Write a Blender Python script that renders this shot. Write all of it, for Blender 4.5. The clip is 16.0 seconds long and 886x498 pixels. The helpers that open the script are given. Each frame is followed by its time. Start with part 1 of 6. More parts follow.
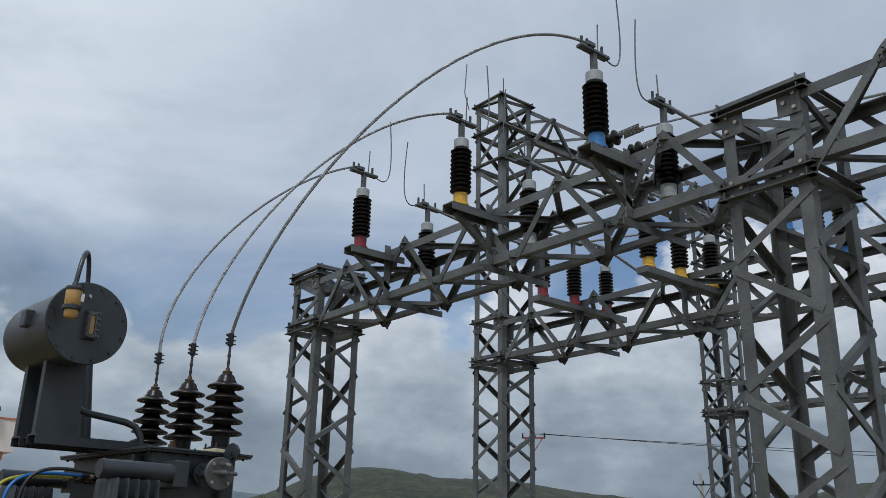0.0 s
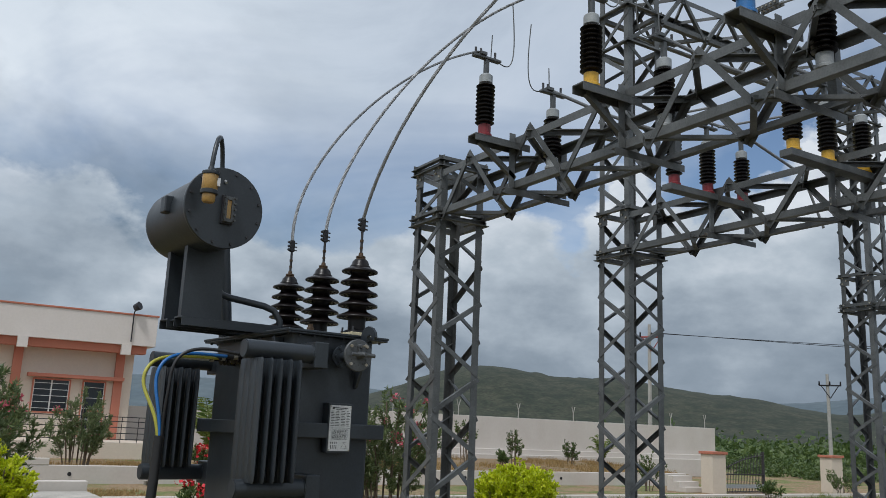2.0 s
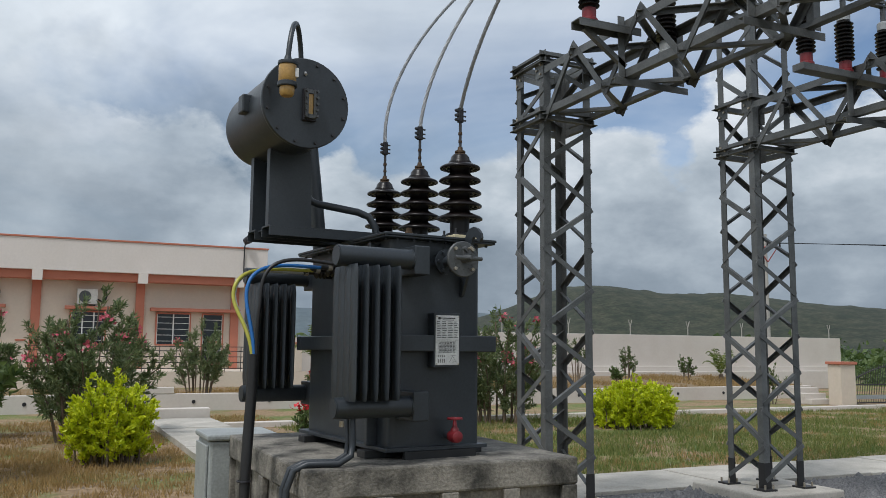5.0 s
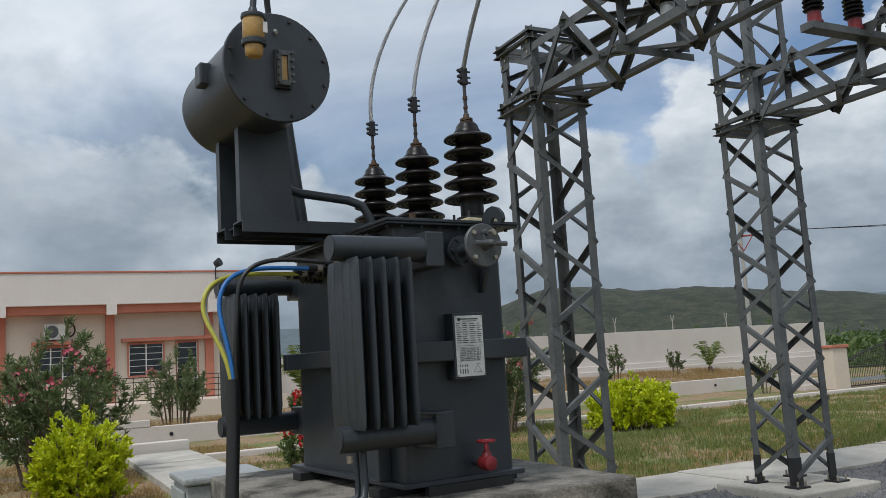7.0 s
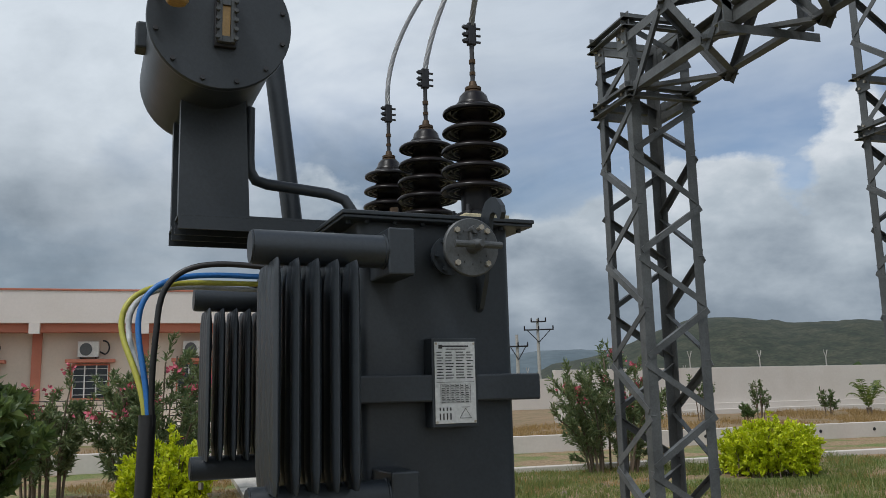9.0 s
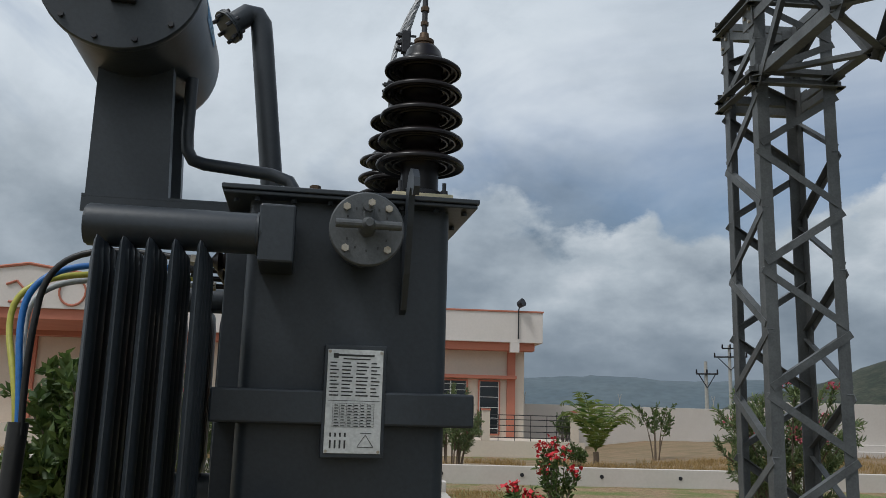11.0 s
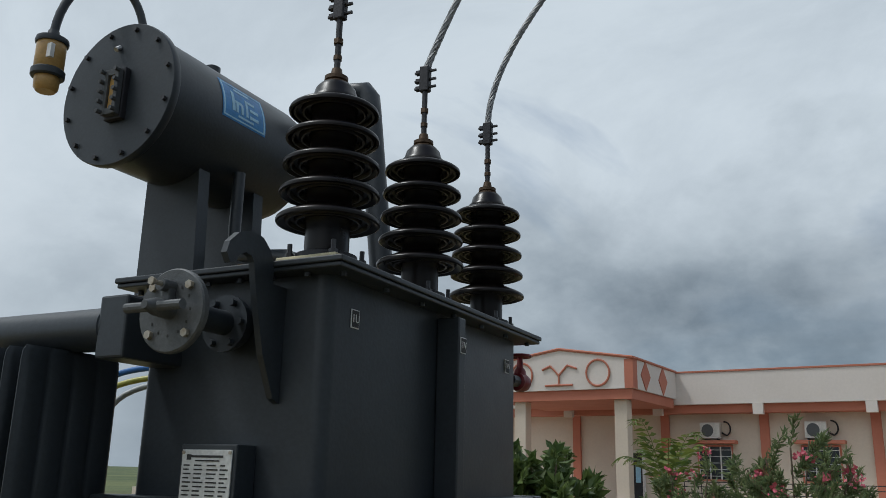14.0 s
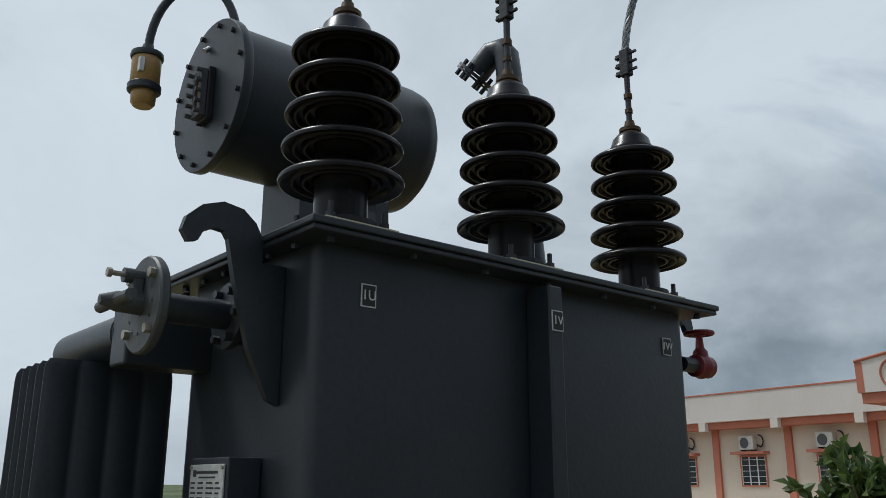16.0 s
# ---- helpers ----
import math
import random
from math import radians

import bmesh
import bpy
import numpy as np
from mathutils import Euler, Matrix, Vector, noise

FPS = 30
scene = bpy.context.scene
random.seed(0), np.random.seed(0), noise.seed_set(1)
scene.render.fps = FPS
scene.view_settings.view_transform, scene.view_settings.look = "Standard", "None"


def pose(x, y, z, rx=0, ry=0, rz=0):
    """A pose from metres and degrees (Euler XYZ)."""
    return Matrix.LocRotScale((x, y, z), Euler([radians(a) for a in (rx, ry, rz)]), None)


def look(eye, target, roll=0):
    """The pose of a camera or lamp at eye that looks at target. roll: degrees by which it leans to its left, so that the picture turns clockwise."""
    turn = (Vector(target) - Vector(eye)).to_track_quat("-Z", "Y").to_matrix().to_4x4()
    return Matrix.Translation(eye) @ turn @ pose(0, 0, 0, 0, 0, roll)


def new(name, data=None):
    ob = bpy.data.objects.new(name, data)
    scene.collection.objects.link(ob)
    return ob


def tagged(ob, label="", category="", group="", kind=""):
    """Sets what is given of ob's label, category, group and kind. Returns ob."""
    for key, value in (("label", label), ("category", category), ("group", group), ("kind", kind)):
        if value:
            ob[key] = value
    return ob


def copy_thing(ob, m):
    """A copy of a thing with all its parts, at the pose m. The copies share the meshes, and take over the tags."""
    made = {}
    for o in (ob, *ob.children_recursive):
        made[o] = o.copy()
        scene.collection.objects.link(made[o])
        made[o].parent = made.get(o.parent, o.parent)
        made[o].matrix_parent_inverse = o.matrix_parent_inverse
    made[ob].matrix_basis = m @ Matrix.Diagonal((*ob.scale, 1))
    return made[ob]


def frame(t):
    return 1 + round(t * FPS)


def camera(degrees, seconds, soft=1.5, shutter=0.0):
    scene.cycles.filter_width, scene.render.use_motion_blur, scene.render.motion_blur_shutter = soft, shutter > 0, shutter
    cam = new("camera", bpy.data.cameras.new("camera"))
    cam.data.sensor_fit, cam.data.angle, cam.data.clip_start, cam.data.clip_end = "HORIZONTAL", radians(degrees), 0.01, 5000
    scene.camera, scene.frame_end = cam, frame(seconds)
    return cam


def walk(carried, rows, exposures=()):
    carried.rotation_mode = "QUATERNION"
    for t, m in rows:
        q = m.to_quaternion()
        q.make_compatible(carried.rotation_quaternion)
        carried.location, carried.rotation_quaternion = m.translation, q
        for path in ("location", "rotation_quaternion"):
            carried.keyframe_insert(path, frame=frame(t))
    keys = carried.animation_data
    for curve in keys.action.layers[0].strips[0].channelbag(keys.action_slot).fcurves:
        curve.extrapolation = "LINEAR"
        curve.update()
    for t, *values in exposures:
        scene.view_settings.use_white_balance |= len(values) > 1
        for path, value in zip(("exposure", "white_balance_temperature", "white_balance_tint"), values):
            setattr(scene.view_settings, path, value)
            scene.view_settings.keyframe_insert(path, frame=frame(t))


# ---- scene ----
cam = camera(54.8, 16.0, soft=0.45)
PATH = [
    (0, (-2.068, -5.471, 1.787), (-0.875, -4.0, 2.429), 1.3),
    (0.5, (-2.066, -5.426, 1.769), (-0.927, -3.905, 2.393), 1.6),
    (1, (-2.056, -5.375, 1.753), (-0.96, -3.798, 2.312), 2.0),
    (1.5, (-2.05, -5.315, 1.739), (-1.004, -3.685, 2.239), 2.1),
    (2, (-2.039, -5.217, 1.714), (-1.018, -3.548, 2.128), 2.4),
    (2.5, (-2.05, -5.131, 1.708), (-1.067, -3.429, 2.081), 2.4),
    (3, (-2.06, -5.065, 1.705), (-1.08, -3.36, 2.07), 2.1),
    (3.5, (-2.05, -5.02, 1.687), (-1.075, -3.301, 1.993), 1.9),
    (4, (-1.954, -4.93, 1.669), (-1.035, -3.171, 1.909), 1.5),
    (4.5, (-1.836, -4.825, 1.656), (-0.993, -3.027, 1.891), 1.6),
    (7, (-1.601, -3.876, 1.645), (-0.714, -2.102, 1.903), -3.5),
    (7.5, (-1.439, -3.643, 1.655), (-0.575, -1.863, 1.945), -3.2),
    (8, (-1.229, -3.458, 1.661), (-0.393, -1.664, 1.953), -3.0),
    (8.5, (-0.929, -3.365, 1.665), (-0.256, -1.509, 1.981), -2.0),
    (9, (-0.72, -3.264, 1.669), (-0.142, -1.378, 2.0), -1.4),
    (11.5, (0.407, -2.716, 1.676), (0.439, -0.754, 2.061), 0.6),
    (12, (0.67, -2.609, 1.682), (0.572, -0.652, 2.082), -0.5),
    (12.5, (1.014, -2.547, 1.755), (0.653, -0.628, 2.186), 1.5),
    (13, (1.207, -2.391, 1.757), (0.669, -0.521, 2.22), -0.2),
    (13.5, (1.373, -2.164, 1.776), (0.637, -0.368, 2.26), -0.3),
    (14, (1.569, -1.999, 1.789), (0.53, -0.367, 2.297), 1.3),
    (14.5, (1.677, -1.85, 1.79), (0.434, -0.367, 2.295), 1.7),
    (15, (1.679, -1.622, 1.778), (0.344, -0.232, 2.314), 1.3),
    (15.5, (1.674, -1.433, 1.787), (0.237, -0.142, 2.307), -0.3),
    (16, (1.709, -1.215, 1.792), (0.119, -0.125, 2.324), 0.1),
]
EXPOSURES = [(0.0, -0.26, 6050, 10), (4.5, -0.08, 6200, 10), (9.0, -0.20, 6200, 10), (11.5, -0.32, 6150, 9), (16.0, -0.36, 6050, 7)]
walk(cam, [(t, look(eye, aim, roll)) for t, eye, aim, roll in PATH], EXPOSURES)

# ---- world, sun ----
SUN_DIR = Vector((-0.42, -0.28, 0.86)).normalized()
world = bpy.data.worlds.new("sky")
scene.world = world
world.use_nodes = True
wn, wl = world.node_tree.nodes, world.node_tree.links
wn.clear()
w_out = wn.new("ShaderNodeOutputWorld")
w_bg = wn.new("ShaderNodeBackground")
sky = wn.new("ShaderNodeTexSky")
sky.sky_type, sky.sun_disc = "NISHITA", False
sky.sun_elevation = math.asin(SUN_DIR.z)
sky.sun_rotation = math.atan2(SUN_DIR.x, SUN_DIR.y)
w_tc = wn.new("ShaderNodeTexCoord")
w_sep = wn.new("ShaderNodeSeparateXYZ")
wl.new(w_tc.outputs["Generated"], w_sep.inputs[0])


def wmath(op, a, b=None, c=None):
    n = wn.new("ShaderNodeMath")
    n.operation = op
    for i, v in enumerate((a, b, c)):
        if v is None:
            continue
        if isinstance(v, (int, float)):
            n.inputs[i].default_value = v
        else:
            wl.new(v, n.inputs[i])
    return n.outputs[0]


# clouds lie on a flat layer: direction divided by its height
hgt = wmath("ADD", wmath("MAXIMUM", w_sep.outputs[2], 0.0), 0.42)
cu = wmath("DIVIDE", w_sep.outputs[0], hgt)
cv = wmath("DIVIDE", w_sep.outputs[1], hgt)
comb = wn.new("ShaderNodeCombineXYZ")
wl.new(cu, comb.inputs[0])
wl.new(cv, comb.inputs[1])


def wnoise(scale, detail, rough, offset, distort=0.0):
    mp = wn.new("ShaderNodeMapping")
    mp.inputs["Location"].default_value = offset
    wl.new(comb.outputs[0], mp.inputs[0])
    n = wn.new("ShaderNodeTexNoise")
    n.inputs["Scale"].default_value = scale
    n.inputs["Detail"].default_value = detail
    n.inputs["Roughness"].default_value = rough
    n.inputs["Distortion"].default_value = distort
    wl.new(mp.outputs[0], n.inputs["Vector"])
    return n.outputs["Fac"]


def wramp(fac, stops):
    r = wn.new("ShaderNodeValToRGB")
    els = r.color_ramp.elements
    while len(els) < len(stops):
        els.new(0.5)
    for e, (p, c) in zip(els, stops):
        e.position, e.color = p, (*c, 1)
    wl.new(fac, r.inputs[0])
    return r.outputs[0]


def wmix(fac, a, b):
    n = wn.new("ShaderNodeMix")
    n.data_type = "RGBA"
    for s, v in ((n.inputs[0], fac), (n.inputs[6], a), (n.inputs[7], b)):
        if isinstance(v, (int, float)):
            s.default_value = v
        elif isinstance(v, tuple):
            s.default_value = (*v, 1)
        else:
            wl.new(v, s)
    return n.outputs[2]


sky_s = wn.new("ShaderNodeVectorMath")
sky_s.operation = "SCALE"
wl.new(sky.outputs[0], sky_s.inputs[0])
sky_s.inputs["Scale"].default_value = 0.12
big = wnoise(0.95, 7, 0.55, (3.1, 1.7, 0.0), 0.6)
tone = wnoise(1.7, 8, 0.62, (7.3, 4.2, 2.0), 0.5)
cloud_cols = wramp(tone, [(0.30, (0.34, 0.395, 0.455)), (0.43, (0.54, 0.60, 0.66)), (0.52, (0.74, 0.80, 0.85)), (0.68, (0.92, 0.96, 0.99))])
wd = wmath("ADD", wmath("MULTIPLY", w_sep.outputs[0], -0.55), wmath("MULTIPLY", w_sep.outputs[1], -0.1))
cover = wramp(wmath("ADD", big, wmath("MAXIMUM", wmath("MULTIPLY", wd, 0.4), -0.075)), [(0.31, (0, 0, 0)), (0.46, (1, 1, 1))])


def toward(x, y, a, b):
    d = wmath("ADD", wmath("MULTIPLY", w_sep.outputs[0], x), wmath("MULTIPLY", w_sep.outputs[1], y))
    return wramp(d, [(a, (0, 0, 0)), (b, (1, 1, 1))])


# the veil is thicker and brighter to the west and overhead there
west = toward(-0.75, 0.66, 0.10, 0.70)
high = wramp(w_sep.outputs[2], [(0.22, (0, 0, 0)), (0.52, (1, 1, 1))])
veil = wmix(wmath("MAXIMUM", wmath("MULTIPLY", west, 0.62), wmath("MULTIPLY", high, 0.6)), cloud_cols, (0.90, 0.955, 0.99))
east = toward(0.85, 0.53, 0.60, 0.90)
cover = wmath("MULTIPLY", cover, wmath("SUBTRACT", 1.0, wmath("MULTIPLY", east, 0.38)))
clouds = wmix(cover, sky_s.outputs[0], veil)


def dir_noise(scale, detail, offset, squash):
    mp = wn.new("ShaderNodeMapping")
    mp.inputs["Location"].default_value = offset
    mp.inputs["Scale"].default_value = (1, 1, squash)
    wl.new(w_tc.outputs["Generated"], mp.inputs[0])
    n = wn.new("ShaderNodeTexNoise")
    n.inputs["Scale"].default_value, n.inputs["Detail"].default_value, n.inputs["Roughness"].default_value = scale, detail, 0.55
    wl.new(mp.outputs[0], n.inputs["Vector"])
    return n.outputs["Fac"]


# heaped clouds stand low over the hills to the east; a grey storm bank lies to the north-west
heap = dir_noise(6.5, 9, (1.3, 0.4, 0.2), 1.5)


top_line = wmath("ADD", wmath("MULTIPLY", dir_noise(3.0, 3, (4.0, 2.0, 0.0), 0.1), 0.5), -0.16)
inside = wmath("SUBTRACT", wmath("ADD", top_line, wmath("MULTIPLY", heap, 0.40)), w_sep.outputs[2])
heap_mask = wramp(wmath("ADD", wmath("MULTIPLY", inside, 6.0), 0.3), [(0.30, (0, 0, 0)), (0.48, (1, 1, 1))])
heap_mask = wmath("MULTIPLY", heap_mask, toward(0.80, 0.60, 0.45, 0.75))
rise = wmath("ADD", wmath("MULTIPLY", w_sep.outputs[2], 1.9), wmath("MULTIPLY", dir_noise(9.0, 8, (2.2, 7.1, 0.3), 1.8), 0.8))
heap_cols = wramp(rise, [(0.40, (0.22, 0.27, 0.32)), (0.58, (0.33, 0.385, 0.44)), (0.78, (0.55, 0.61, 0.655)), (0.98, (0.86, 0.89, 0.91))])
bank = wramp(wmath("ADD", w_sep.outputs[2], wmath("MULTIPLY", dir_noise(4.5, 8, (0.7, 3.1, 1.2), 1.4), 0.5)), [(0.38, (1, 1, 1)), (0.62, (0, 0, 0))])
bank = wmath("MULTIPLY", bank, toward(-0.25, 0.97, 0.60, 0.88))
bank_cols = wramp(dir_noise(7.0, 9, (3.7, 1.1, 0.4), 1.5), [(0.32, (0.15, 0.195, 0.24)), (0.50, (0.26, 0.315, 0.365)), (0.66, (0.45, 0.51, 0.55))])
banked = wmix(wmath("MULTIPLY", bank, 0.85), clouds, bank_cols)
heaped = wmix(heap_mask, banked, heap_cols)
low = wramp(w_sep.outputs[2], [(0.0, (1, 1, 1)), (0.06, (0.35, 0.35, 0.35)), (0.2, (0, 0, 0))])
haze = wmix(wmath("MULTIPLY", low, 0.45), heaped, (0.40, 0.46, 0.51))
wl.new(haze, w_bg.inputs["Color"])
w_bg.inputs["Strength"].default_value = 0.95
wl.new(w_bg.outputs[0], w_out.inputs[0])

sun_data = bpy.data.lights.new("sun", "SUN")
sun_data.energy, sun_data.angle, sun_data.color = 2.3, radians(10), (1.0, 0.96, 0.9)
sun = new("sun", sun_data)
sun.matrix_world = look(SUN_DIR * 30, (0, 0, 0))


# ---- materials ----
def mat(name, base, rough=0.6, metal=0.0, var=None, scale=6.0, fine=60.0, bump=0.1, amount=0.5, spec=0.5, rand=0.0, coat=0.0, grain=0.35):
    """Principled material; a second colour mixed in by noise at two scales, and fine relief."""
    m = bpy.data.materials.new(name)
    m.use_nodes = True
    n, l = m.node_tree.nodes, m.node_tree.links
    b = n["Principled BSDF"]
    b.inputs["Roughness"].default_value, b.inputs["Metallic"].default_value = rough, metal
    b.inputs["Specular IOR Level"].default_value = spec
    b.inputs["Coat Weight"].default_value = coat
    tc = n.new("ShaderNodeTexCoord")
    geo = n.new("ShaderNodeNewGeometry")
    n1 = n.new("ShaderNodeTexNoise")
    n1.inputs["Scale"].default_value, n1.inputs["Detail"].default_value, n1.inputs["Roughness"].default_value = scale, 6, 0.62
    n2 = n.new("ShaderNodeTexNoise")
    n2.inputs["Scale"].default_value, n2.inputs["Detail"].default_value = fine, 4
    for k in (n1, n2):
        l.new(geo.outputs["Position"], k.inputs["Vector"])
    mx = n.new("ShaderNodeMix")
    mx.data_type = "RGBA"
    var = var or tuple(c * 0.7 for c in base)
    mx.inputs[6].default_value, mx.inputs[7].default_value = (*base, 1), (*var, 1)
    rp = n.new("ShaderNodeMapRange")
    rp.inputs["From Min"].default_value, rp.inputs["From Max"].default_value = 0.38, 0.66
    rp.inputs["To Max"].default_value = amount
    l.new(n1.outputs["Fac"], rp.inputs[0])
    l.new(rp.outputs[0], mx.inputs[0])
    mx2 = n.new("ShaderNodeMix")
    mx2.data_type, mx2.blend_type = "RGBA", "MULTIPLY"
    mx2.inputs[0].default_value = grain
    l.new(mx.outputs[2], mx2.inputs[6])
    rp2 = n.new("ShaderNodeMapRange")
    rp2.inputs["From Min"].default_value, rp2.inputs["From Max"].default_value = 0.3, 0.7
    rp2.inputs["To Min"].default_value, rp2.inputs["To Max"].default_value = 0.55, 1.25
    l.new(n2.outputs["Fac"], rp2.inputs[0])
    l.new(rp2.outputs[0], mx2.inputs[7])
    col = mx2.outputs[2]
    if rand:
        oi = n.new("ShaderNodeObjectInfo")
        hs = n.new("ShaderNodeHueSaturation")
        mr = n.new("ShaderNodeMapRange")
        mr.inputs["To Min"].default_value, mr.inputs["To Max"].default_value = 1 - rand, 1 + rand
        l.new(oi.outputs["Random"], mr.inputs[0])
        l.new(mr.outputs[0], hs.inputs["Value"])
        l.new(col, hs.inputs["Color"])
        col = hs.outputs[0]
    l.new(col, b.inputs["Base Color"])
    rr = n.new("ShaderNodeMapRange")
    rr.inputs["To Min"].default_value, rr.inputs["To Max"].default_value = max(rough - 0.12, 0.04), min(rough + 0.15, 1)
    l.new(n1.outputs["Fac"], rr.inputs[0])
    l.new(rr.outputs[0], b.inputs["Roughness"])
    if bump:
        bp = n.new("ShaderNodeBump")
        bp.inputs["Strength"].default_value, bp.inputs["Distance"].default_value = bump, 0.01
        l.new(n2.outputs["Fac"], bp.inputs["Height"])
        l.new(bp.outputs[0], b.inputs["Normal"])
    return m


M = {}
M["tank"] = mat("grey_tank_paint", (0.028, 0.0345, 0.042), 0.40, 0, (0.019, 0.0245, 0.031), 3, 90, 0.05, 0.6)
M["galv"] = mat("galvanised_steel", (0.125, 0.131, 0.132), 0.5, 0.3, (0.062, 0.066, 0.067), 4, 70, 0.08, 0.7, rand=0.18)
M["black_foot"] = mat("bitumen_paint", (0.015, 0.015, 0.016), 0.5)
M["porcelain"] = mat("brown_porcelain", (0.007, 0.0055, 0.0055), 0.30, 0, (0.013, 0.008, 0.007), 8, 60, 0.0, 0.5, spec=0.27)
M["alu"] = mat("aluminium", (0.55, 0.56, 0.57), 0.42, 0.85, None, 12, 120, 0.05)
M["cast_grey"] = mat("cast_grey", (0.10, 0.106, 0.11), 0.5, 0.3, (0.07, 0.075, 0.078), 25, 140, 0.1)
M["cap"] = mat("cement_cap", (0.34, 0.36, 0.37), 0.6, 0.2, None, 15, 120, 0.1)
M["bolt"] = mat("zinc_bolt", (0.45, 0.42, 0.36), 0.45, 0.7, (0.30, 0.22, 0.12), 30, 150, 0.1)
M["dark_bolt"] = mat("dark_bolt", (0.06, 0.06, 0.065), 0.5, 0.5)
M["kiosk"] = mat("kiosk_paint", (0.33, 0.35, 0.345), 0.5, 0.0, (0.22, 0.235, 0.23), 3, 60, 0.05, 0.6)
M["red"] = mat("red_paint", (0.19, 0.012, 0.018), 0.45)
M["yellow"] = mat("yellow_paint", (0.62, 0.36, 0.03), 0.45)
M["blue"] = mat("blue_paint", (0.03, 0.17, 0.45), 0.45)
M["wire"] = mat("stranded_conductor", (0.27, 0.275, 0.28), 0.5, 0.5, None, 40, 200, 0.2)
M["amber"] = mat("amber_plastic", (0.44, 0.27, 0.085), 0.3, 0, (0.34, 0.20, 0.06), 20, 100, 0.05)
M["plate"] = mat("etched_plate", (0.62, 0.63, 0.62), 0.4, 0.3, (0.5, 0.5, 0.5), 20, 100, 0.02, 0.5)
M["ink"] = mat("plate_ink", (0.03, 0.03, 0.03), 0.6)
M["white"] = mat("white_label", (0.8, 0.8, 0.8), 0.5)
M["logo_blue"] = mat("logo_blue", (0.02, 0.22, 0.55), 0.35)
M["logo_light"] = mat("logo_light", (0.35, 0.62, 0.8), 0.4)
M["gasket"] = mat("gasket", (0.62, 0.55, 0.36), 0.7)
M["brass"] = mat("dull_brass", (0.10, 0.065, 0.04), 0.5, 0.6)
M["cable_black"] = mat("black_cable", (0.012, 0.012, 0.013), 0.45)
M["cable_blue"] = mat("blue_cable", (0.02, 0.14, 0.42), 0.4)
M["cable_yellow"] = mat("yellow_green_cable", (0.42, 0.40, 0.06), 0.4)
M["cable_grey"] = mat("grey_cable", (0.45, 0.47, 0.48), 0.45)
M["concrete"] = mat("stained_concrete", (0.27, 0.25, 0.215), 0.88, 0, (0.045, 0.043, 0.038), 4.5, 70, 0.6, 1.0, grain=0.7)
M["slab"] = mat("pale_slab", (0.47, 0.44, 0.39), 0.85, 0, (0.30, 0.28, 0.24), 2.0, 40, 0.3, 0.7, rand=0.12)
M["wall_white"] = mat("white_limewash", (0.58, 0.535, 0.49), 0.85, 0, (0.49, 0.44, 0.39), 0.6, 14, 0.15, 0.6, grain=0.08)
M["cream"] = mat("cream_wall_paint", (0.61, 0.53, 0.44), 0.8, 0, (0.55, 0.47, 0.38), 0.5, 12, 0.1, 0.5, grain=0.08)
M["parapet"] = mat("pale_parapet_paint", (0.67, 0.62, 0.58), 0.8, 0, (0.60, 0.55, 0.50), 0.4, 10, 0.1, 0.5, grain=0.08)
M["salmon"] = mat("salmon_trim_paint", (0.47, 0.17, 0.108), 0.75, 0, (0.40, 0.14, 0.09), 0.8, 15, 0.1, 0.5, grain=0.08)
M["rail_metal"] = mat("rail_paint", (0.05, 0.045, 0.05), 0.5, 0.3)
M["dark_glass"] = mat("window_glass", (0.02, 0.025, 0.03), 0.08, 0, None, 3, 20, 0.0, 0.3)
M["frame_white"] = mat("white_frame", (0.7, 0.7, 0.68), 0.5)
M["ac_white"] = mat("ac_casing", (0.68, 0.67, 0.63), 0.5)
M["dark_metal"] = mat("dark_metal", (0.03, 0.03, 0.035), 0.5, 0.4)
M["bark"] = mat("bark", (0.16, 0.12, 0.085), 0.9, 0, None, 20, 80, 0.4)
M["pole_conc"] = mat("pole_concrete", (0.4, 0.38, 0.35), 0.85)
M["pole_red"] = mat("pole_red", (0.30, 0.06, 0.05), 0.7)
M["flower"] = mat("pink_flower", (0.62, 0.12, 0.17), 0.6)
M["red_flower"] = mat("red_flower", (0.6, 0.02, 0.03), 0.6)
M["gravel"] = mat("dark_gravel", (0.075, 0.075, 0.078), 0.9, 0, (0.16, 0.16, 0.165), 22, 55, 1.0, 0.9, grain=0.9)


def leaf_mat(name, c1, c2):
    m = bpy.data.materials.new(name)
    m.use_nodes = True
    n, l = m.node_tree.nodes, m.node_tree.links
    b = n["Principled BSDF"]
    geo = n.new("ShaderNodeNewGeometry")
    mx = n.new("ShaderNodeMix")
    mx.data_type = "RGBA"
    mx.inputs[6].default_value, mx.inputs[7].default_value = (*c1, 1), (*c2, 1)
    l.new(geo.outputs["Random Per Island"], mx.inputs[0])
    l.new(mx.outputs[2], b.inputs["Base Color"])
    b.inputs["Roughness"].default_value = 0.45
    tr = n.new("ShaderNodeBsdfTranslucent")
    l.new(mx.outputs[2], tr.inputs["Color"])
    ms = n.new("ShaderNodeMixShader")
    ms.inputs[0].default_value = 0.35
    l.new(b.outputs[0], ms.inputs[1])
    l.new(tr.outputs[0], ms.inputs[2])
    l.new(ms.outputs[0], n["Material Output"].inputs[0])
    return m


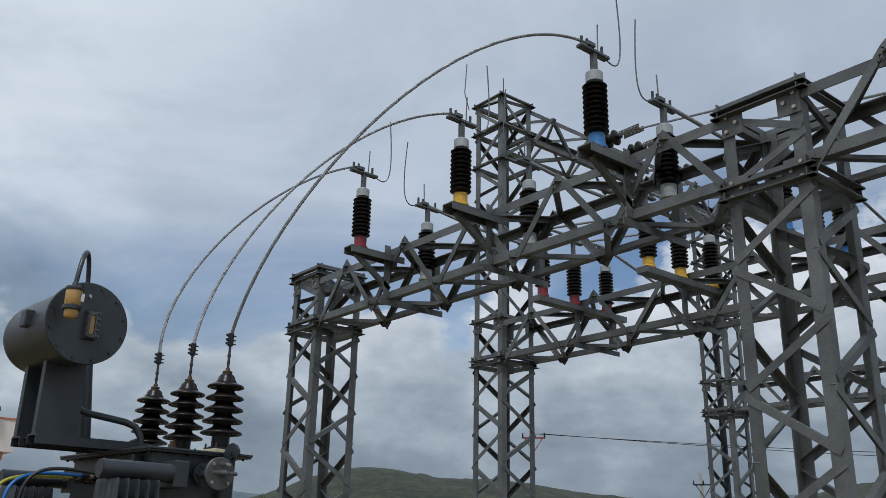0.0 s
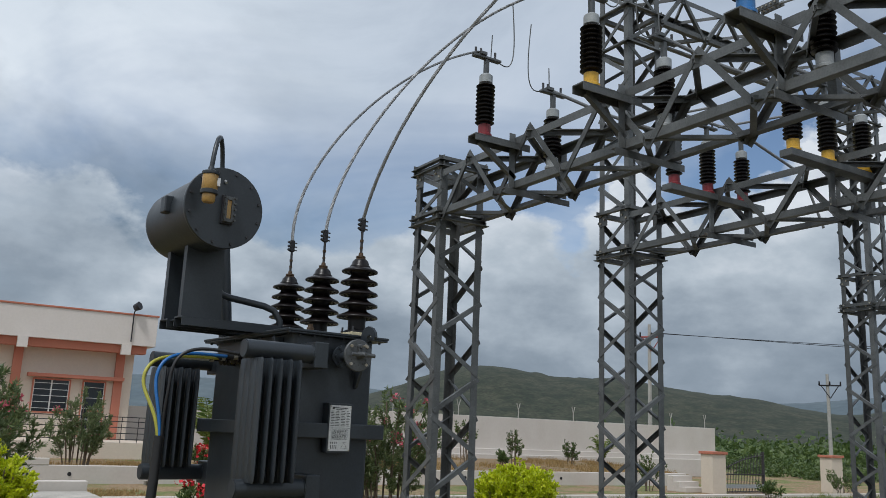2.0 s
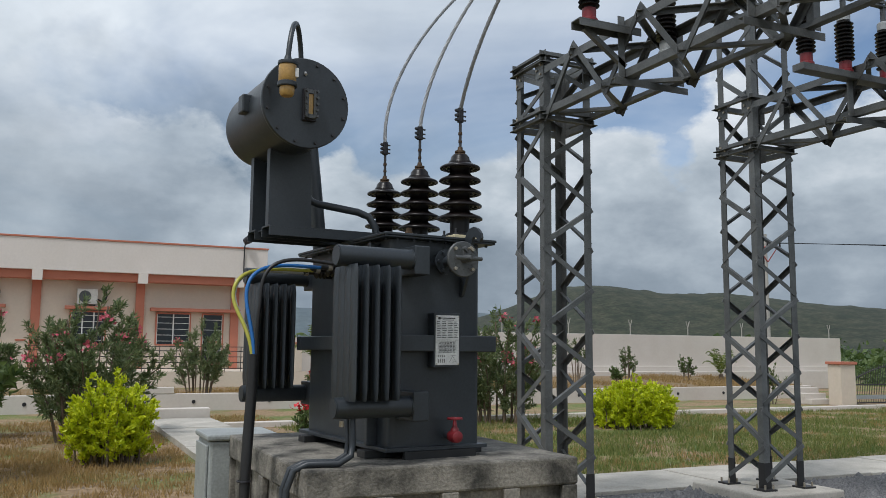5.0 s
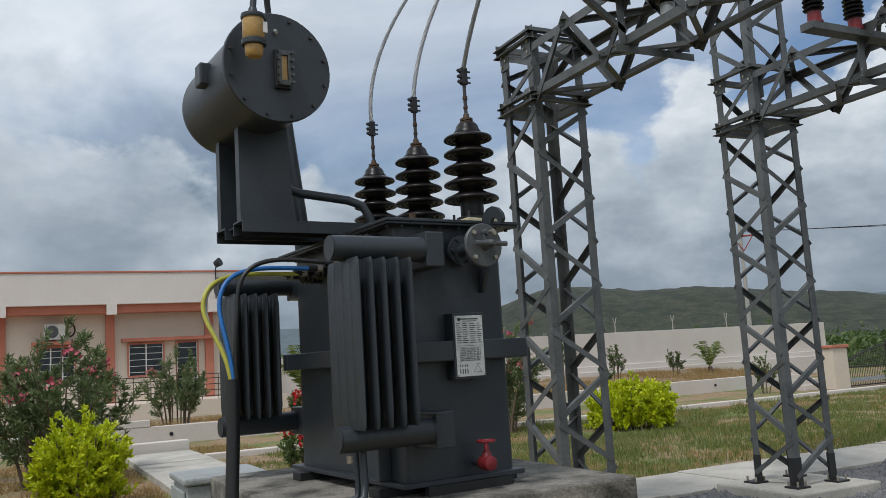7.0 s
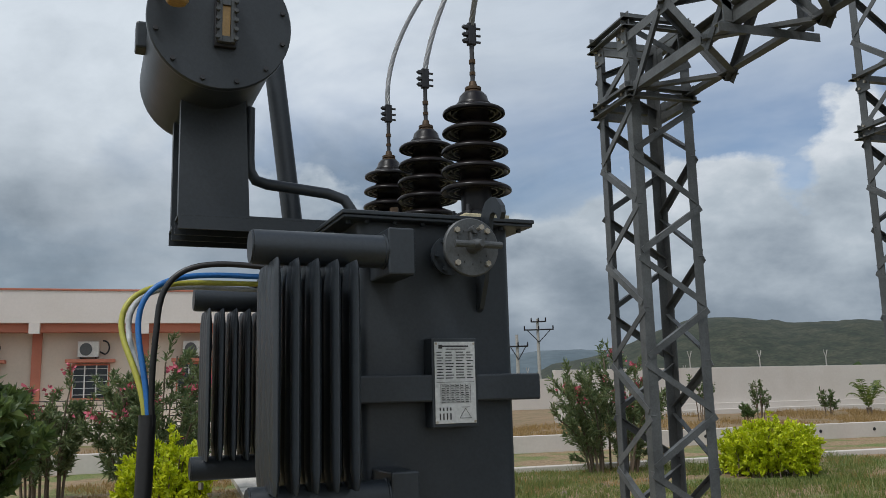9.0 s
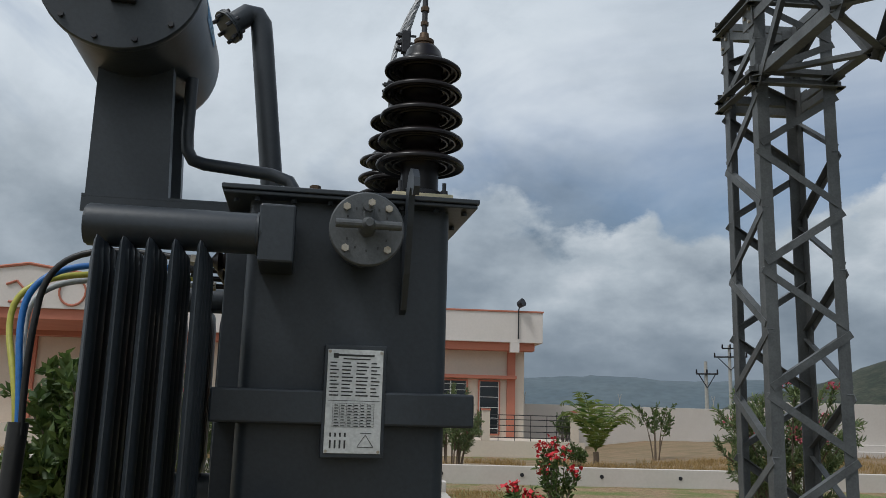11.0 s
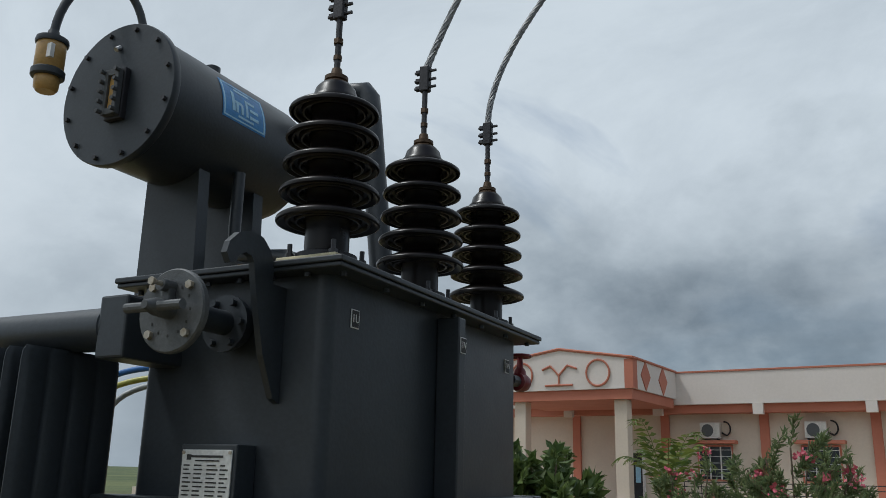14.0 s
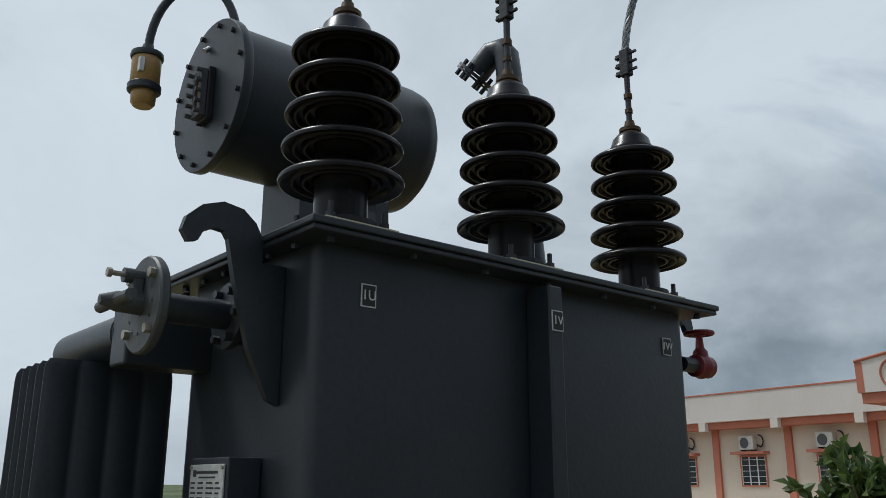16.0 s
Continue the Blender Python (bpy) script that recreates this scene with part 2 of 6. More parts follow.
M["leaf_dark"] = leaf_mat("oleander_leaf", (0.09, 0.14, 0.055), (0.23, 0.27, 0.12))
M["leaf_yellow"] = leaf_mat("golden_leaf", (0.36, 0.45, 0.008), (0.66, 0.69, 0.015))
M["leaf_palm"] = leaf_mat("palm_leaf", (0.06, 0.11, 0.018), (0.20, 0.24, 0.05))
M["leaf_scrub"] = leaf_mat("scrub_leaf", (0.05, 0.09, 0.025), (0.13, 0.18, 0.05))
M["grass"] = leaf_mat("grass_blade", (0.085, 0.155, 0.028), (0.27, 0.265, 0.085))
M["dry_grass"] = leaf_mat("dry_grass_blade", (0.42, 0.275, 0.11), (0.27, 0.19, 0.075))

# ---- mesh helpers ----
BASE = {}


def thing(name, at, label, category, group="", kind=""):
    ob = new(name)
    ob.location = at
    ob.empty_display_size = 0.1
    BASE[ob] = Vector(at)
    return tagged(ob, label, category, group, kind)


def part(name, bm, material, parent=None, label="", smooth=False):
    """Links bm, whose vertices are in world metres, as one mesh under parent."""
    me = bpy.data.meshes.new(name)
    org = BASE[parent] if parent is not None else Vector((0, 0, 0))
    if org.length:
        bmesh.ops.translate(bm, vec=-org, verts=bm.verts)
    bmesh.ops.recalc_face_normals(bm, faces=bm.faces)
    bm.to_mesh(me)
    bm.free()
    if smooth:
        me.shade_smooth()
        me.set_sharp_from_angle(angle=radians(40))
    me.materials.append(M[material])
    ob = new(name, me)
    if parent is not None:
        ob.parent = parent
    BASE[ob] = org
    if label:
        ob["label"] = label
    return ob


def structure(name, bm, material, label, category):
    return tagged(part(name, bm, material), label, category, kind="structure")


def B():
    return bmesh.new()


def box(bm, x0, x1, y0, y1, z0, z1, bevel=0.0, m=None):
    r = bmesh.ops.create_cube(bm, size=1)
    vs = r["verts"]
    bmesh.ops.scale(bm, vec=(x1 - x0, y1 - y0, z1 - z0), verts=vs)
    bmesh.ops.translate(bm, vec=((x0 + x1) / 2, (y0 + y1) / 2, (z0 + z1) / 2), verts=vs)
    if m is not None:
        bmesh.ops.transform(bm, matrix=m, verts=vs)
    if bevel:
        es = list({e for v in vs for e in v.link_edges})
        bmesh.ops.bevel(bm, geom=es, offset=bevel, segments=2, affect="EDGES", profile=0.5)
    return bm


def cyl(bm, p0, p1, r, seg=16, r2=None):
    p0, p1 = Vector(p0), Vector(p1)
    d = p1 - p0
    m = Matrix.Translation((p0 + p1) / 2) @ d.to_track_quat("Z", "Y").to_matrix().to_4x4()
    bmesh.ops.create_cone(bm, cap_ends=True, segments=seg, radius1=r, radius2=r if r2 is None else r2, depth=d.length, matrix=m)
    return bm


def lathe(bm, prof, at=(0, 0, 0), seg=24, m=None):
    """Turns (radius, height) round z."""
    m = (m or Matrix()) if m is not None else Matrix.Translation(at)
    rings = []
    for r, z in prof:
        rings.append([bm.verts.new(m @ Vector((r * math.cos(2 * math.pi * i / seg), r * math.sin(2 * math.pi * i / seg), z))) for i in range(seg)])
    for a, b in zip(rings, rings[1:]):
        for i in range(seg):
            bm.faces.new((a[i], a[(i + 1) % seg], b[(i + 1) % seg], b[i]))
    bm.faces.new(rings[0][::-1])
    bm.faces.new(rings[-1])
    return bm


def tube(bm, pts, r, seg=8, twist=0):
    """A round tube along points."""
    pts = [Vector(p) for p in pts]
    rings, up = [], Vector((0.31, 0.17, 0.93))
    for i, p in enumerate(pts):
        d = (pts[min(i + 1, len(pts) - 1)] - pts[max(i - 1, 0)]).normalized()
        a = d.cross(up).normalized()
        b = d.cross(a)
        up = a.cross(d) if abs(a.dot(up)) < 2 else up
        rings.append([bm.verts.new(p + r * (math.cos(2 * math.pi * k / seg) * a + math.sin(2 * math.pi * k / seg) * b)) for k in range(seg)])
    for a, b in zip(rings, rings[1:]):
        for k in range(seg):
            bm.faces.new((a[k], a[(k + 1) % seg], b[(k + 1) % seg], b[k]))
    bm.faces.new(rings[0][::-1])
    bm.faces.new(rings[-1])
    return bm


def bez(p0, p1, p2, p3, n=24):
    p0, p1, p2, p3 = map(Vector, (p0, p1, p2, p3))
    return [(1 - t) ** 3 * p0 + 3 * (1 - t) ** 2 * t * p1 + 3 * (1 - t) * t * t * p2 + t ** 3 * p3 for t in [i / n for i in range(n + 1)]]


def angle_bar(bm, p0, p1, w, n1, n2, t=0.007):
    """An L-section bar from p0 to p1; its heel runs on the line, the flanges go along n1 and n2."""
    p0, p1 = Vector(p0), Vector(p1)
    d = (p1 - p0).normalized()
    n1 = Vector(n1)
    n1 = (n1 - d * n1.dot(d)).normalized()
    n2 = Vector(n2)
    n2 = (n2 - d * n2.dot(d) - n1 * n2.dot(n1)).normalized()
    sec = [(0, 0), (w, 0), (w, t), (t, t), (t, w), (0, w)]
    a = [bm.verts.new(p0 + n1 * u + n2 * v) for u, v in sec]
    b = [bm.verts.new(p1 + n1 * u + n2 * v) for u, v in sec]
    for i in range(6):
        bm.faces.new((a[i], a[(i + 1) % 6], b[(i + 1) % 6], b[i]))
    bm.faces.new(a[::-1])
    bm.faces.new(b)
    return bm


def quadmesh(name, verts, faces, material, parent=None, label=""):
    me = bpy.data.meshes.new(name)
    me.from_pydata(verts, [], faces)
    me.materials.append(M[material])
    ob = new(name, me)
    if parent is not None:
        ob.parent = parent
        org = BASE[parent]
        me.transform(Matrix.Translation(-org))
        BASE[ob] = org
    else:
        BASE[ob] = Vector((0, 0, 0))
    if label:
        ob["label"] = label
    return ob

# ---- ground and setting ----
def ground_mat():
    m = bpy.data.materials.new("ground_earth")
    m.use_nodes = True
    n, l = m.node_tree.nodes, m.node_tree.links
    b = n["Principled BSDF"]
    b.inputs["Roughness"].default_value = 0.95
    geo = n.new("ShaderNodeNewGeometry")

    def ns(scale, detail, rough=0.6):
        k = n.new("ShaderNodeTexNoise")
        k.inputs["Scale"].default_value, k.inputs["Detail"].default_value, k.inputs["Roughness"].default_value = scale, detail, rough
        l.new(geo.outputs["Position"], k.inputs["Vector"])
        return k.outputs["Fac"]

    def rng(v, a, b2):
        k = n.new("ShaderNodeMapRange")
        k.inputs["From Min"].default_value, k.inputs["From Max"].default_value = a, b2
        l.new(v, k.inputs[0])
        return k.outputs[0]

    def mix(f, a, c):
        k = n.new("ShaderNodeMix")
        k.data_type = "RGBA"
        for s, v in ((k.inputs[0], f), (k.inputs[6], a), (k.inputs[7], c)):
            if isinstance(v, tuple):
                s.default_value = (*v, 1)
            else:
                l.new(v, s)
        return k.outputs[2]

    soil = mix(rng(ns(9, 8), 0.35, 0.65), (0.18, 0.118, 0.062), (0.35, 0.245, 0.14))
    green = mix(rng(ns(22, 6), 0.35, 0.65), (0.065, 0.105, 0.022), (0.20, 0.215, 0.06))
    near = mix(rng(ns(0.55, 7), 0.47, 0.58), soil, green)
    scrub = mix(rng(ns(0.03, 9, 0.7), 0.42, 0.58), (0.035, 0.06, 0.02), (0.12, 0.14, 0.05))
    sep = n.new("ShaderNodeSeparateXYZ")
    l.new(geo.outputs["Position"], sep.inputs[0])
    ln = n.new("ShaderNodeVectorMath")
    ln.operation = "LENGTH"
    l.new(geo.outputs["Position"], ln.inputs[0])
    l.new(mix(rng(ln.outputs["Value"], 42, 70), near, scrub), b.inputs["Base Color"])
    bp = n.new("ShaderNodeBump")
    bp.inputs["Strength"].default_value, bp.inputs["Distance"].default_value = 0.8, 0.03
    l.new(ns(30, 8), bp.inputs["Height"])
    l.new(bp.outputs[0], b.inputs["Normal"])
    return m


M["ground"] = ground_mat()
bm = B()
bmesh.ops.create_grid(bm, x_segments=8, y_segments=8, size=4500)
structure("ground", bm, "ground", "dry earth with patchy grass reaching the plain", "ground")


def hill_mat():
    m = mat("hill_scrub", (0.013, 0.022, 0.011), 0.95, 0, (0.058, 0.061, 0.038), 0.035, 0.16, 0.0, 0.9, grain=1.0)
    return m


M["hill"] = hill_mat()
# aerial haze of the distant range is painted in as a bluish base colour
M["far_hill"] = mat("painted_haze_hill", (0.08, 0.11, 0.13), 0.95, 0, (0.11, 0.14, 0.155), 0.004, 0.03, 0.0, 0.7)


def ridge(name, dist, depth, peaks, base, material, label, a0, a1, rough):
    """A hill range: heights in degrees over the horizon along compass angles from +y to +x."""
    verts, faces = [], []
    na, nd = 220, 14
    for i in range(na + 1):
        az = a0 + (a1 - a0) * i / na
        h = base + sum(p * math.exp(-((az - c) / w) ** 2) for c, w, p in peaks)
        edge = min(1, (az - a0) / 4, (a1 - az) / 4)
        h *= max(edge, 0)
        for j in range(nd + 1):
            f = j / nd
            r = dist + depth * f
            z = (dist + 0.87 * depth) * math.tan(radians(h)) * math.sin(min(f * 1.15, 1) * math.pi / 2) ** 1.3
            q = Vector((az * 0.22, f * 2.2, dist * 0.001))
            z *= 1 + rough * (noise.noise(q * 2.0) + 0.55 * noise.noise(q * 5.3) + 0.3 * noise.noise(q * 13))
            s = radians(az)
            verts.append((r * math.sin(s), r * math.cos(s), z - 3))
    for i in range(na):
        for j in range(nd):
            k = i * (nd + 1) + j
            faces.append((k, k + 1, k + nd + 2, k + nd + 1))
    ob = quadmesh(name, verts, faces, material)
    ob.data.shade_smooth()
    return tagged(ob, label, "hill", kind="structure")


ridge("backdrop_hill", 1300, 700, [(34, 6, 2.6), (44, 6, 2.0), (52, 4, 0.7), (66, 6, 2.0), (80, 10, 1.5)], 1.62, "hill", "low green scrub-covered hill range beyond the plain", 20, 110, 0.05)
ridge("backdrop_range", 3000, 900, [(15, 5, 0.5), (25, 4, 0.4), (5, 5, 0.2), (62, 8, 0.8)], 2.25, "far_hill", "distant hill range with blue haze painted into its colour", -25, 85, 0.05)

# path slabs and gravel
bm = B()
box(bm, 3.7, 40, -30, 3.62, -0.05, 0.015)
structure("gravel_bed", bm, "gravel", "dark crushed stone gravel bed of the switchyard", "gravel")
pave = thing("pavement", (0, 0, 0), "pale cement slab footpath along the gravel bed", "pavement", kind="structure")
for i in range(30):
    x0 = 2.2 + i * 1.25
    part("slab", box(B(), x0, x0 + 1.235, 3.62, 4.92, -0.06, 0.055 + 0.006 * math.sin(i * 2.3), 0.008), "slab", pave)
pave2 = thing("pavement", (0, 0, 0), "pale cement slab path beside the shrubs", "pavement", kind="structure")
for i in range(11):
    y0 = 6.2 + i * 0.82
    part("slab", box(B(), 0.3, 1.65, y0, y0 + 0.805, -0.06, 0.10 + 0.006 * math.sin(i * 1.7), 0.008), "slab", pave2)
bm = B()
box(bm, 0.0, 1.66, 15.3, 15.62, 0, 0.30, 0.02)
tagged(part("culvert_parapet", bm, "wall_white"), "low whitewashed cement culvert parapet", "parapet wall")

# low retaining wall with drain holes, planting strip, boundary wall
bm = B()
box(bm, -30, 24.0, 18.7, 18.92, -0.1, 0.45, 0.015)
box(bm, 0.0, 1.3, 18.69, 18.93, 0.4505, 0.62, 0.015)
lowwall = structure("wall_low", bm, "wall_white", "low whitewashed retaining wall with drain holes", "wall")
bm = B()
for i in range(26):
    cyl(bm, (-28.2 + 2 * i, 18.685, 0.24), (-28.2 + 2 * i, 18.75, 0.24), 0.05, 10)
part("drain_pipe", bm, "dark_metal", lowwall)
bm = B()
box(bm, 1.66, 60, 13.50, 13.74, -0.1, 0.11, 0.015)
structure("kerb", bm, "wall_white", "whitewashed kerb edging", "kerb")
M["bed"] = mat("dry_soil", (0.25, 0.165, 0.09), 0.95, 0, (0.15, 0.12, 0.055), 1.2, 20, 0.6, 0.8)


def bed_z(x, y):
    """The planting bed rises to the boundary wall and falls gently towards the building."""
    k = min(max((x - 8.0) / 6.0, 0.0), 1.0)
    rise = k * 0.24 * min((y - 18.8) / 6.0, 1.0) - (1 - k) * 0.42 * min((y - 18.8) / 13.0, 1.0)
    return 0.40 + rise + 0.04 * noise.noise(Vector((x * 0.5, y * 0.5, 0)))


verts, faces = [], []
nx, ny = 64, 30
for i in range(nx + 1):
    for j in range(ny + 1):
        x, y = -40 + 64.5 * i / nx, 18.9 + 26 * j / ny
        verts.append((x, y, bed_z(x, y)))
for i in range(nx):
    for j in range(ny):
        k = i * (ny + 1) + j
        faces.append((k, k + ny + 1, k + ny + 2, k + 1))
bed = quadmesh("planting_bed", verts, faces, "bed")
bed.data.shade_smooth()
tagged(bed, "raised planting bed of dry soil between the low wall and the building", "ground", kind="structure")
bw = thing("wall_boundary", (20, 25, 0), "whitewashed boundary wall with stepped plinth", "wall", kind="structure")
part("wall_panel", box(B(), 12.0, 33.0, 25.0, 25.25, 0, 2.36, 0.01), "wall_white", bw)
part("plinth_step", box(B(), 12.0, 33.0, 24.8, 24.998, 0, 1.04, 0.02), "wall_white", bw)
part("plinth_step", box(B(), 12.0, 33.0, 24.6, 24.798, 0, 0.82, 0.02), "wall_white", bw)
bm = B()
box(bm, 5.0, 40, 40.0, 40.25, -0.2, 2.27, 0.01)
structure("wall_boundary_rear", bm, "wall_white", "whitewashed boundary wall behind the building", "wall")
st = thing("garden_steps", (21.1, 15.6, 0), "whitewashed steps at the end of the low wall", "steps")
for k in range(3):
    part("step", box(B(), 20.6, 21.55, 15.6 + 0.28 * k, 15.879 + 0.28 * k, 0, 0.17 * (k + 1), 0.01), "wall_white", st)


def fence_post(x, y, z):
    th = thing("wire_post", (x, y, z), "forked galvanised barbed-wire post on the wall top", "fence post", "wire posts on the boundary wall")
    bm = B()
    cyl(bm, (x, y, z), (x, y, z + 0.35), 0.02, 8)
    part("stem", bm, "pole_conc", th)
    for s in (-1, 1):
        part("fork", cyl(B(), (x, y, z + 0.33), (x + s * 0.09, y, z + 0.62), 0.017, 6), "pole_conc", th)
    return th


fp = fence_post(14.5, 25.12, 2.36)
for i in range(1, 7):
    copy_thing(fp, pose(14.5 + 3.1 * i - (0.7 if i == 6 else 0), 25.12, 2.36))
for i in range(5):
    copy_thing(fp, pose(7.5 + 4.85 * i, 40.12, 2.27))


# gate
def gate_post(x, y):
    th = thing("gate_post", (x, y, 0), "cream gate pillar with salmon cap", "gate pillar", "gate pillars")
    part("shaft", box(B(), x - 0.33, x + 0.33, y - 0.25, y + 0.25, 0, 1.29, 0.01), "cream", th)
    part("cap", box(B(), x - 0.38, x + 0.38, y - 0.30, y + 0.30, 1.29, 1.38, 0.01), "salmon", th)
    return th


gate_post(21.52, 15.2)
gate_post(28.15, 15.3)
gate = thing("metal_gate", (21.9, 15.1, 0), "black iron bar gate leaf with spiked rising top", "gate")


def gate_top(f):
    return 0.80 + 0.50 * f + 0.08 * math.sin(math.pi * f)


bm = B()
for z in (0.04, 0.98):
    box(bm, 21.90, 23.96, 15.07, 15.13, z if z < 0.5 else 0.62, (z if z < 0.5 else 0.62) + 0.04)
box(bm, 21.86, 21.92, 15.06, 15.14, 0.0, 0.92)
box(bm, 23.92, 23.98, 15.06, 15.14, 0.0, 1.42)
tube(bm, [(21.9 + 2.05 * i / 14, 15.1, gate_top(i / 14)) for i in range(15)], 0.022, 6)
part("gate_frame", bm, "rail_metal", gate)
part("kick_band", box(B(), 21.92, 23.92, 15.055, 15.068, 0.18, 0.31), "cap", gate)
for i in range(24):
    f = (i + 1) / 25
    x = 21.92 + 2.0 * f
    part("bar", cyl(box(B(), x - 0.006, x + 0.006, 15.094, 15.106, 0.04, gate_top(f) + 0.02), (x, 15.1, gate_top(f) + 0.02), (x, 15.1, gate_top(f) + 0.12), 0.014, 6, 0.002), "rail_metal", gate)

# ---- building ----
BY = 39.3
FLOOR = 1.27
bld = thing("control_building", (0, BY, 0), "single-storey cream control building with pale parapet and salmon trim", "building")
part("wall", box(B(), -42, 9.4, BY, BY + 12, 0, 5.7), "cream", bld)
part("plinth", box(B(), -42, 11.3, BY - 4.7, BY, 0.3, FLOOR), "cream", bld)
part("parapet", box(B(), -42, 10.1, BY - 1.15, BY + 12.4, 5.55, 6.92, 0.01), "parapet", bld)
part("coping", box(B(), -42.03, 10.14, BY - 1.19, BY + 12.44, 6.92, 7.0, 0.01), "salmon", bld)
part("eave_beam", box(B(), -42, 9.75, BY - 0.9, BY - 0.002, 5.2, 5.548), "salmon", bld)
for i in range(11):
    x = 8.74 - 4.57 * i
    part("column", box(B(), x - 0.2, x + 0.2, BY - 0.16, BY - 0.002, FLOOR, 5.2), "salmon", bld)
    part("bracket", box(B(), x - 0.22, x + 0.22, BY - 1.2, BY - 0.905, 5.1, 5.546), "parapet", bld)


def window(x0, x1, z0, z1, panes, hood=True):
    y = BY
    w = part("window", box(box(box(box(B(), x0 - 0.06, x1 + 0.06, y - 0.07, y - 0.004, z1, z1 + 0.07), x0 - 0.06, x1 + 0.06, y - 0.07, y - 0.004, z0 - 0.07, z0), x0 - 0.07, x0, y - 0.07, y - 0.004, z0, z1), x1, x1 + 0.07, y - 0.07, y - 0.004, z0, z1), "salmon", bld)
    part("glass", box(B(), x0, x1, y - 0.02, y - 0.006, z0, z1), "dark_glass", w)
    for i in range(panes + 1):
        x = x0 + (x1 - x0) * i / panes
        part("mullion", box(B(), x - 0.03, x + 0.03, y - 0.05, y - 0.024, z0, z1), "frame_white", w)
    for k in range(5):
        z = z0 + (z1 - z0) * (k + 0.5) / 5
        part("grille_bar", box(B(), x0, x1, y - 0.062, y - 0.052, z - 0.012, z + 0.012), "frame_white", w)
    if hood:
        part("hood", box(B(), x0 - 0.3, x1 + 0.3, y - 0.55, y - 0.004, z1 + 0.12, z1 + 0.26, 0.01), "salmon", bld)


def ac_unit(x, z):
    y = BY
    th = thing("air_conditioner", (x, y, z), "cream outdoor air-conditioner unit on the facade", "air conditioner", "outdoor units")
    part("casing", box(B(), x - 0.45, x + 0.45, y - 0.4, y - 0.06, z, z + 0.68, 0.02), "ac_white", th)
    bm = B()
    cyl(bm, (x - 0.1, y - 0.42, z + 0.34), (x - 0.1, y - 0.402, z + 0.34), 0.27, 20)
    part("fan_grille", bm, "cast_grey", th)
    part("mount", box(box(B(), x - 0.35, x - 0.3, y - 0.42, y - 0.003, z - 0.06, z - 0.002), x + 0.3, x + 0.35, y - 0.42, y - 0.003, z - 0.06, z - 0.002), "dark_metal", th)
    pts = [(x + 0.45 + 0.02, y - 0.1, z + 0.25)] + [(x + 0.62 + 0.25 * math.sin(a), y - 0.1, z + 0.42 - 0.3 * math.cos(a)) for a in [0.3 * k for k in range(1, 12)]]
    part("hose", tube(B(), pts, 0.035, 8), "dark_metal", th)


for i in range(9):
    xc = 8.74 - 4.57 * (i + 0.5)
    if i == 0:
        window(xc - 1.45, xc + 0.1, 2.42, 3.80, 2, False)
        window(xc + 0.75, xc + 1.7, 1.45, 3.80, 1, False)
        part("hood", box(B(), xc - 1.8, 8.95, BY - 0.55, BY - 0.004, 3.92, 4.07, 0.01), "salmon", bld)
    elif i not in (4, 5):
        window(xc - 0.75, xc + 0.75, 2.42, 3.80, 3)
        ac_unit(xc - 0.1, 4.14)

# portico
PY0 = 32.4
port = thing("entrance_portico", (-12, PY0, 0), "projecting entrance portico with gabled pale fascia and salmon edging", "portico")
bm = B()
prof = [(-15.3, 5.55), (-8.6, 5.55), (-8.6, 6.72), (-11.95, 7.2), (-15.3, 6.72)]
fa = [bm.verts.new((x, PY0, z)) for x, z in prof]
fb = [bm.verts.new((x, BY - 1.16, z)) for x, z in prof]
bm.faces.new(fa)
bm.faces.new(fb[::-1])
for i in range(5):
    bm.faces.new((fa[i], fb[i], fb[(i + 1) % 5], fa[(i + 1) % 5]))
part("fascia", bm, "parapet", port)
bm = B()
for a, b in ((prof[2], prof[3]), (prof[3], prof[4])):
    tube(bm, [(a[0], PY0 - 0.02, a[1] + 0.03), (b[0], PY0 - 0.02, b[1] + 0.03)], 0.06, 6)
tube(bm, [(-8.58, PY0, 6.75), (-8.58, BY - 1.2, 6.75)], 0.06, 6)
part("coping", bm, "salmon", port)
part("beam", box(B(), -15.2, -8.7, PY0 + 0.1, BY - 1.3, 5.15, 5.546), "salmon", port)
part("corner_panel", box(B(), -8.98, -8.598, PY0 - 0.012, PY0 + 0.5, 5.556, 6.70), "salmon", port)
part("corner_panel", box(B(), -15.303, -15.0, PY0 - 0.012, PY0 + 0.4, 5.556, 6.70), "salmon", port)
for x in (-13.75, -10.15):
    bm = B()
    tube(bm, [(x + 0.52 * math.cos(a), PY0 - 0.03, 6.2 + 0.52 * math.sin(a)) for a in [2 * math.pi * k / 24 for k in range(25)]], 0.045, 6)
    part("ring_emblem", bm, "salmon", port)
bm = B()
for a, b in (((-12.6, 5.75), (-11.3, 5.75)), ((-11.95, 5.8), (-11.95, 6.2)), ((-11.95, 6.15), (-12.35, 6.55)), ((-11.95, 6.15), (-11.55, 6.55)), ((-12.35, 6.55), (-12.75, 6.4)), ((-11.55, 6.55), (-11.1, 6.4))):
    tube(bm, [(a[0], PY0 - 0.03, a[1]), (b[0], PY0 - 0.03, b[1])], 0.045, 6)
part("emblem", bm, "salmon", port)
for yy in (33.9, 36.2):
    bm = B()
    box(bm, -0.02, 0.02, -0.42, 0.42, -0.42, 0.42, 0, Matrix.Translation((-8.585, yy, 6.15)) @ pose(0, 0, 0, 45))
    part("diamond_emblem", bm, "salmon", port)
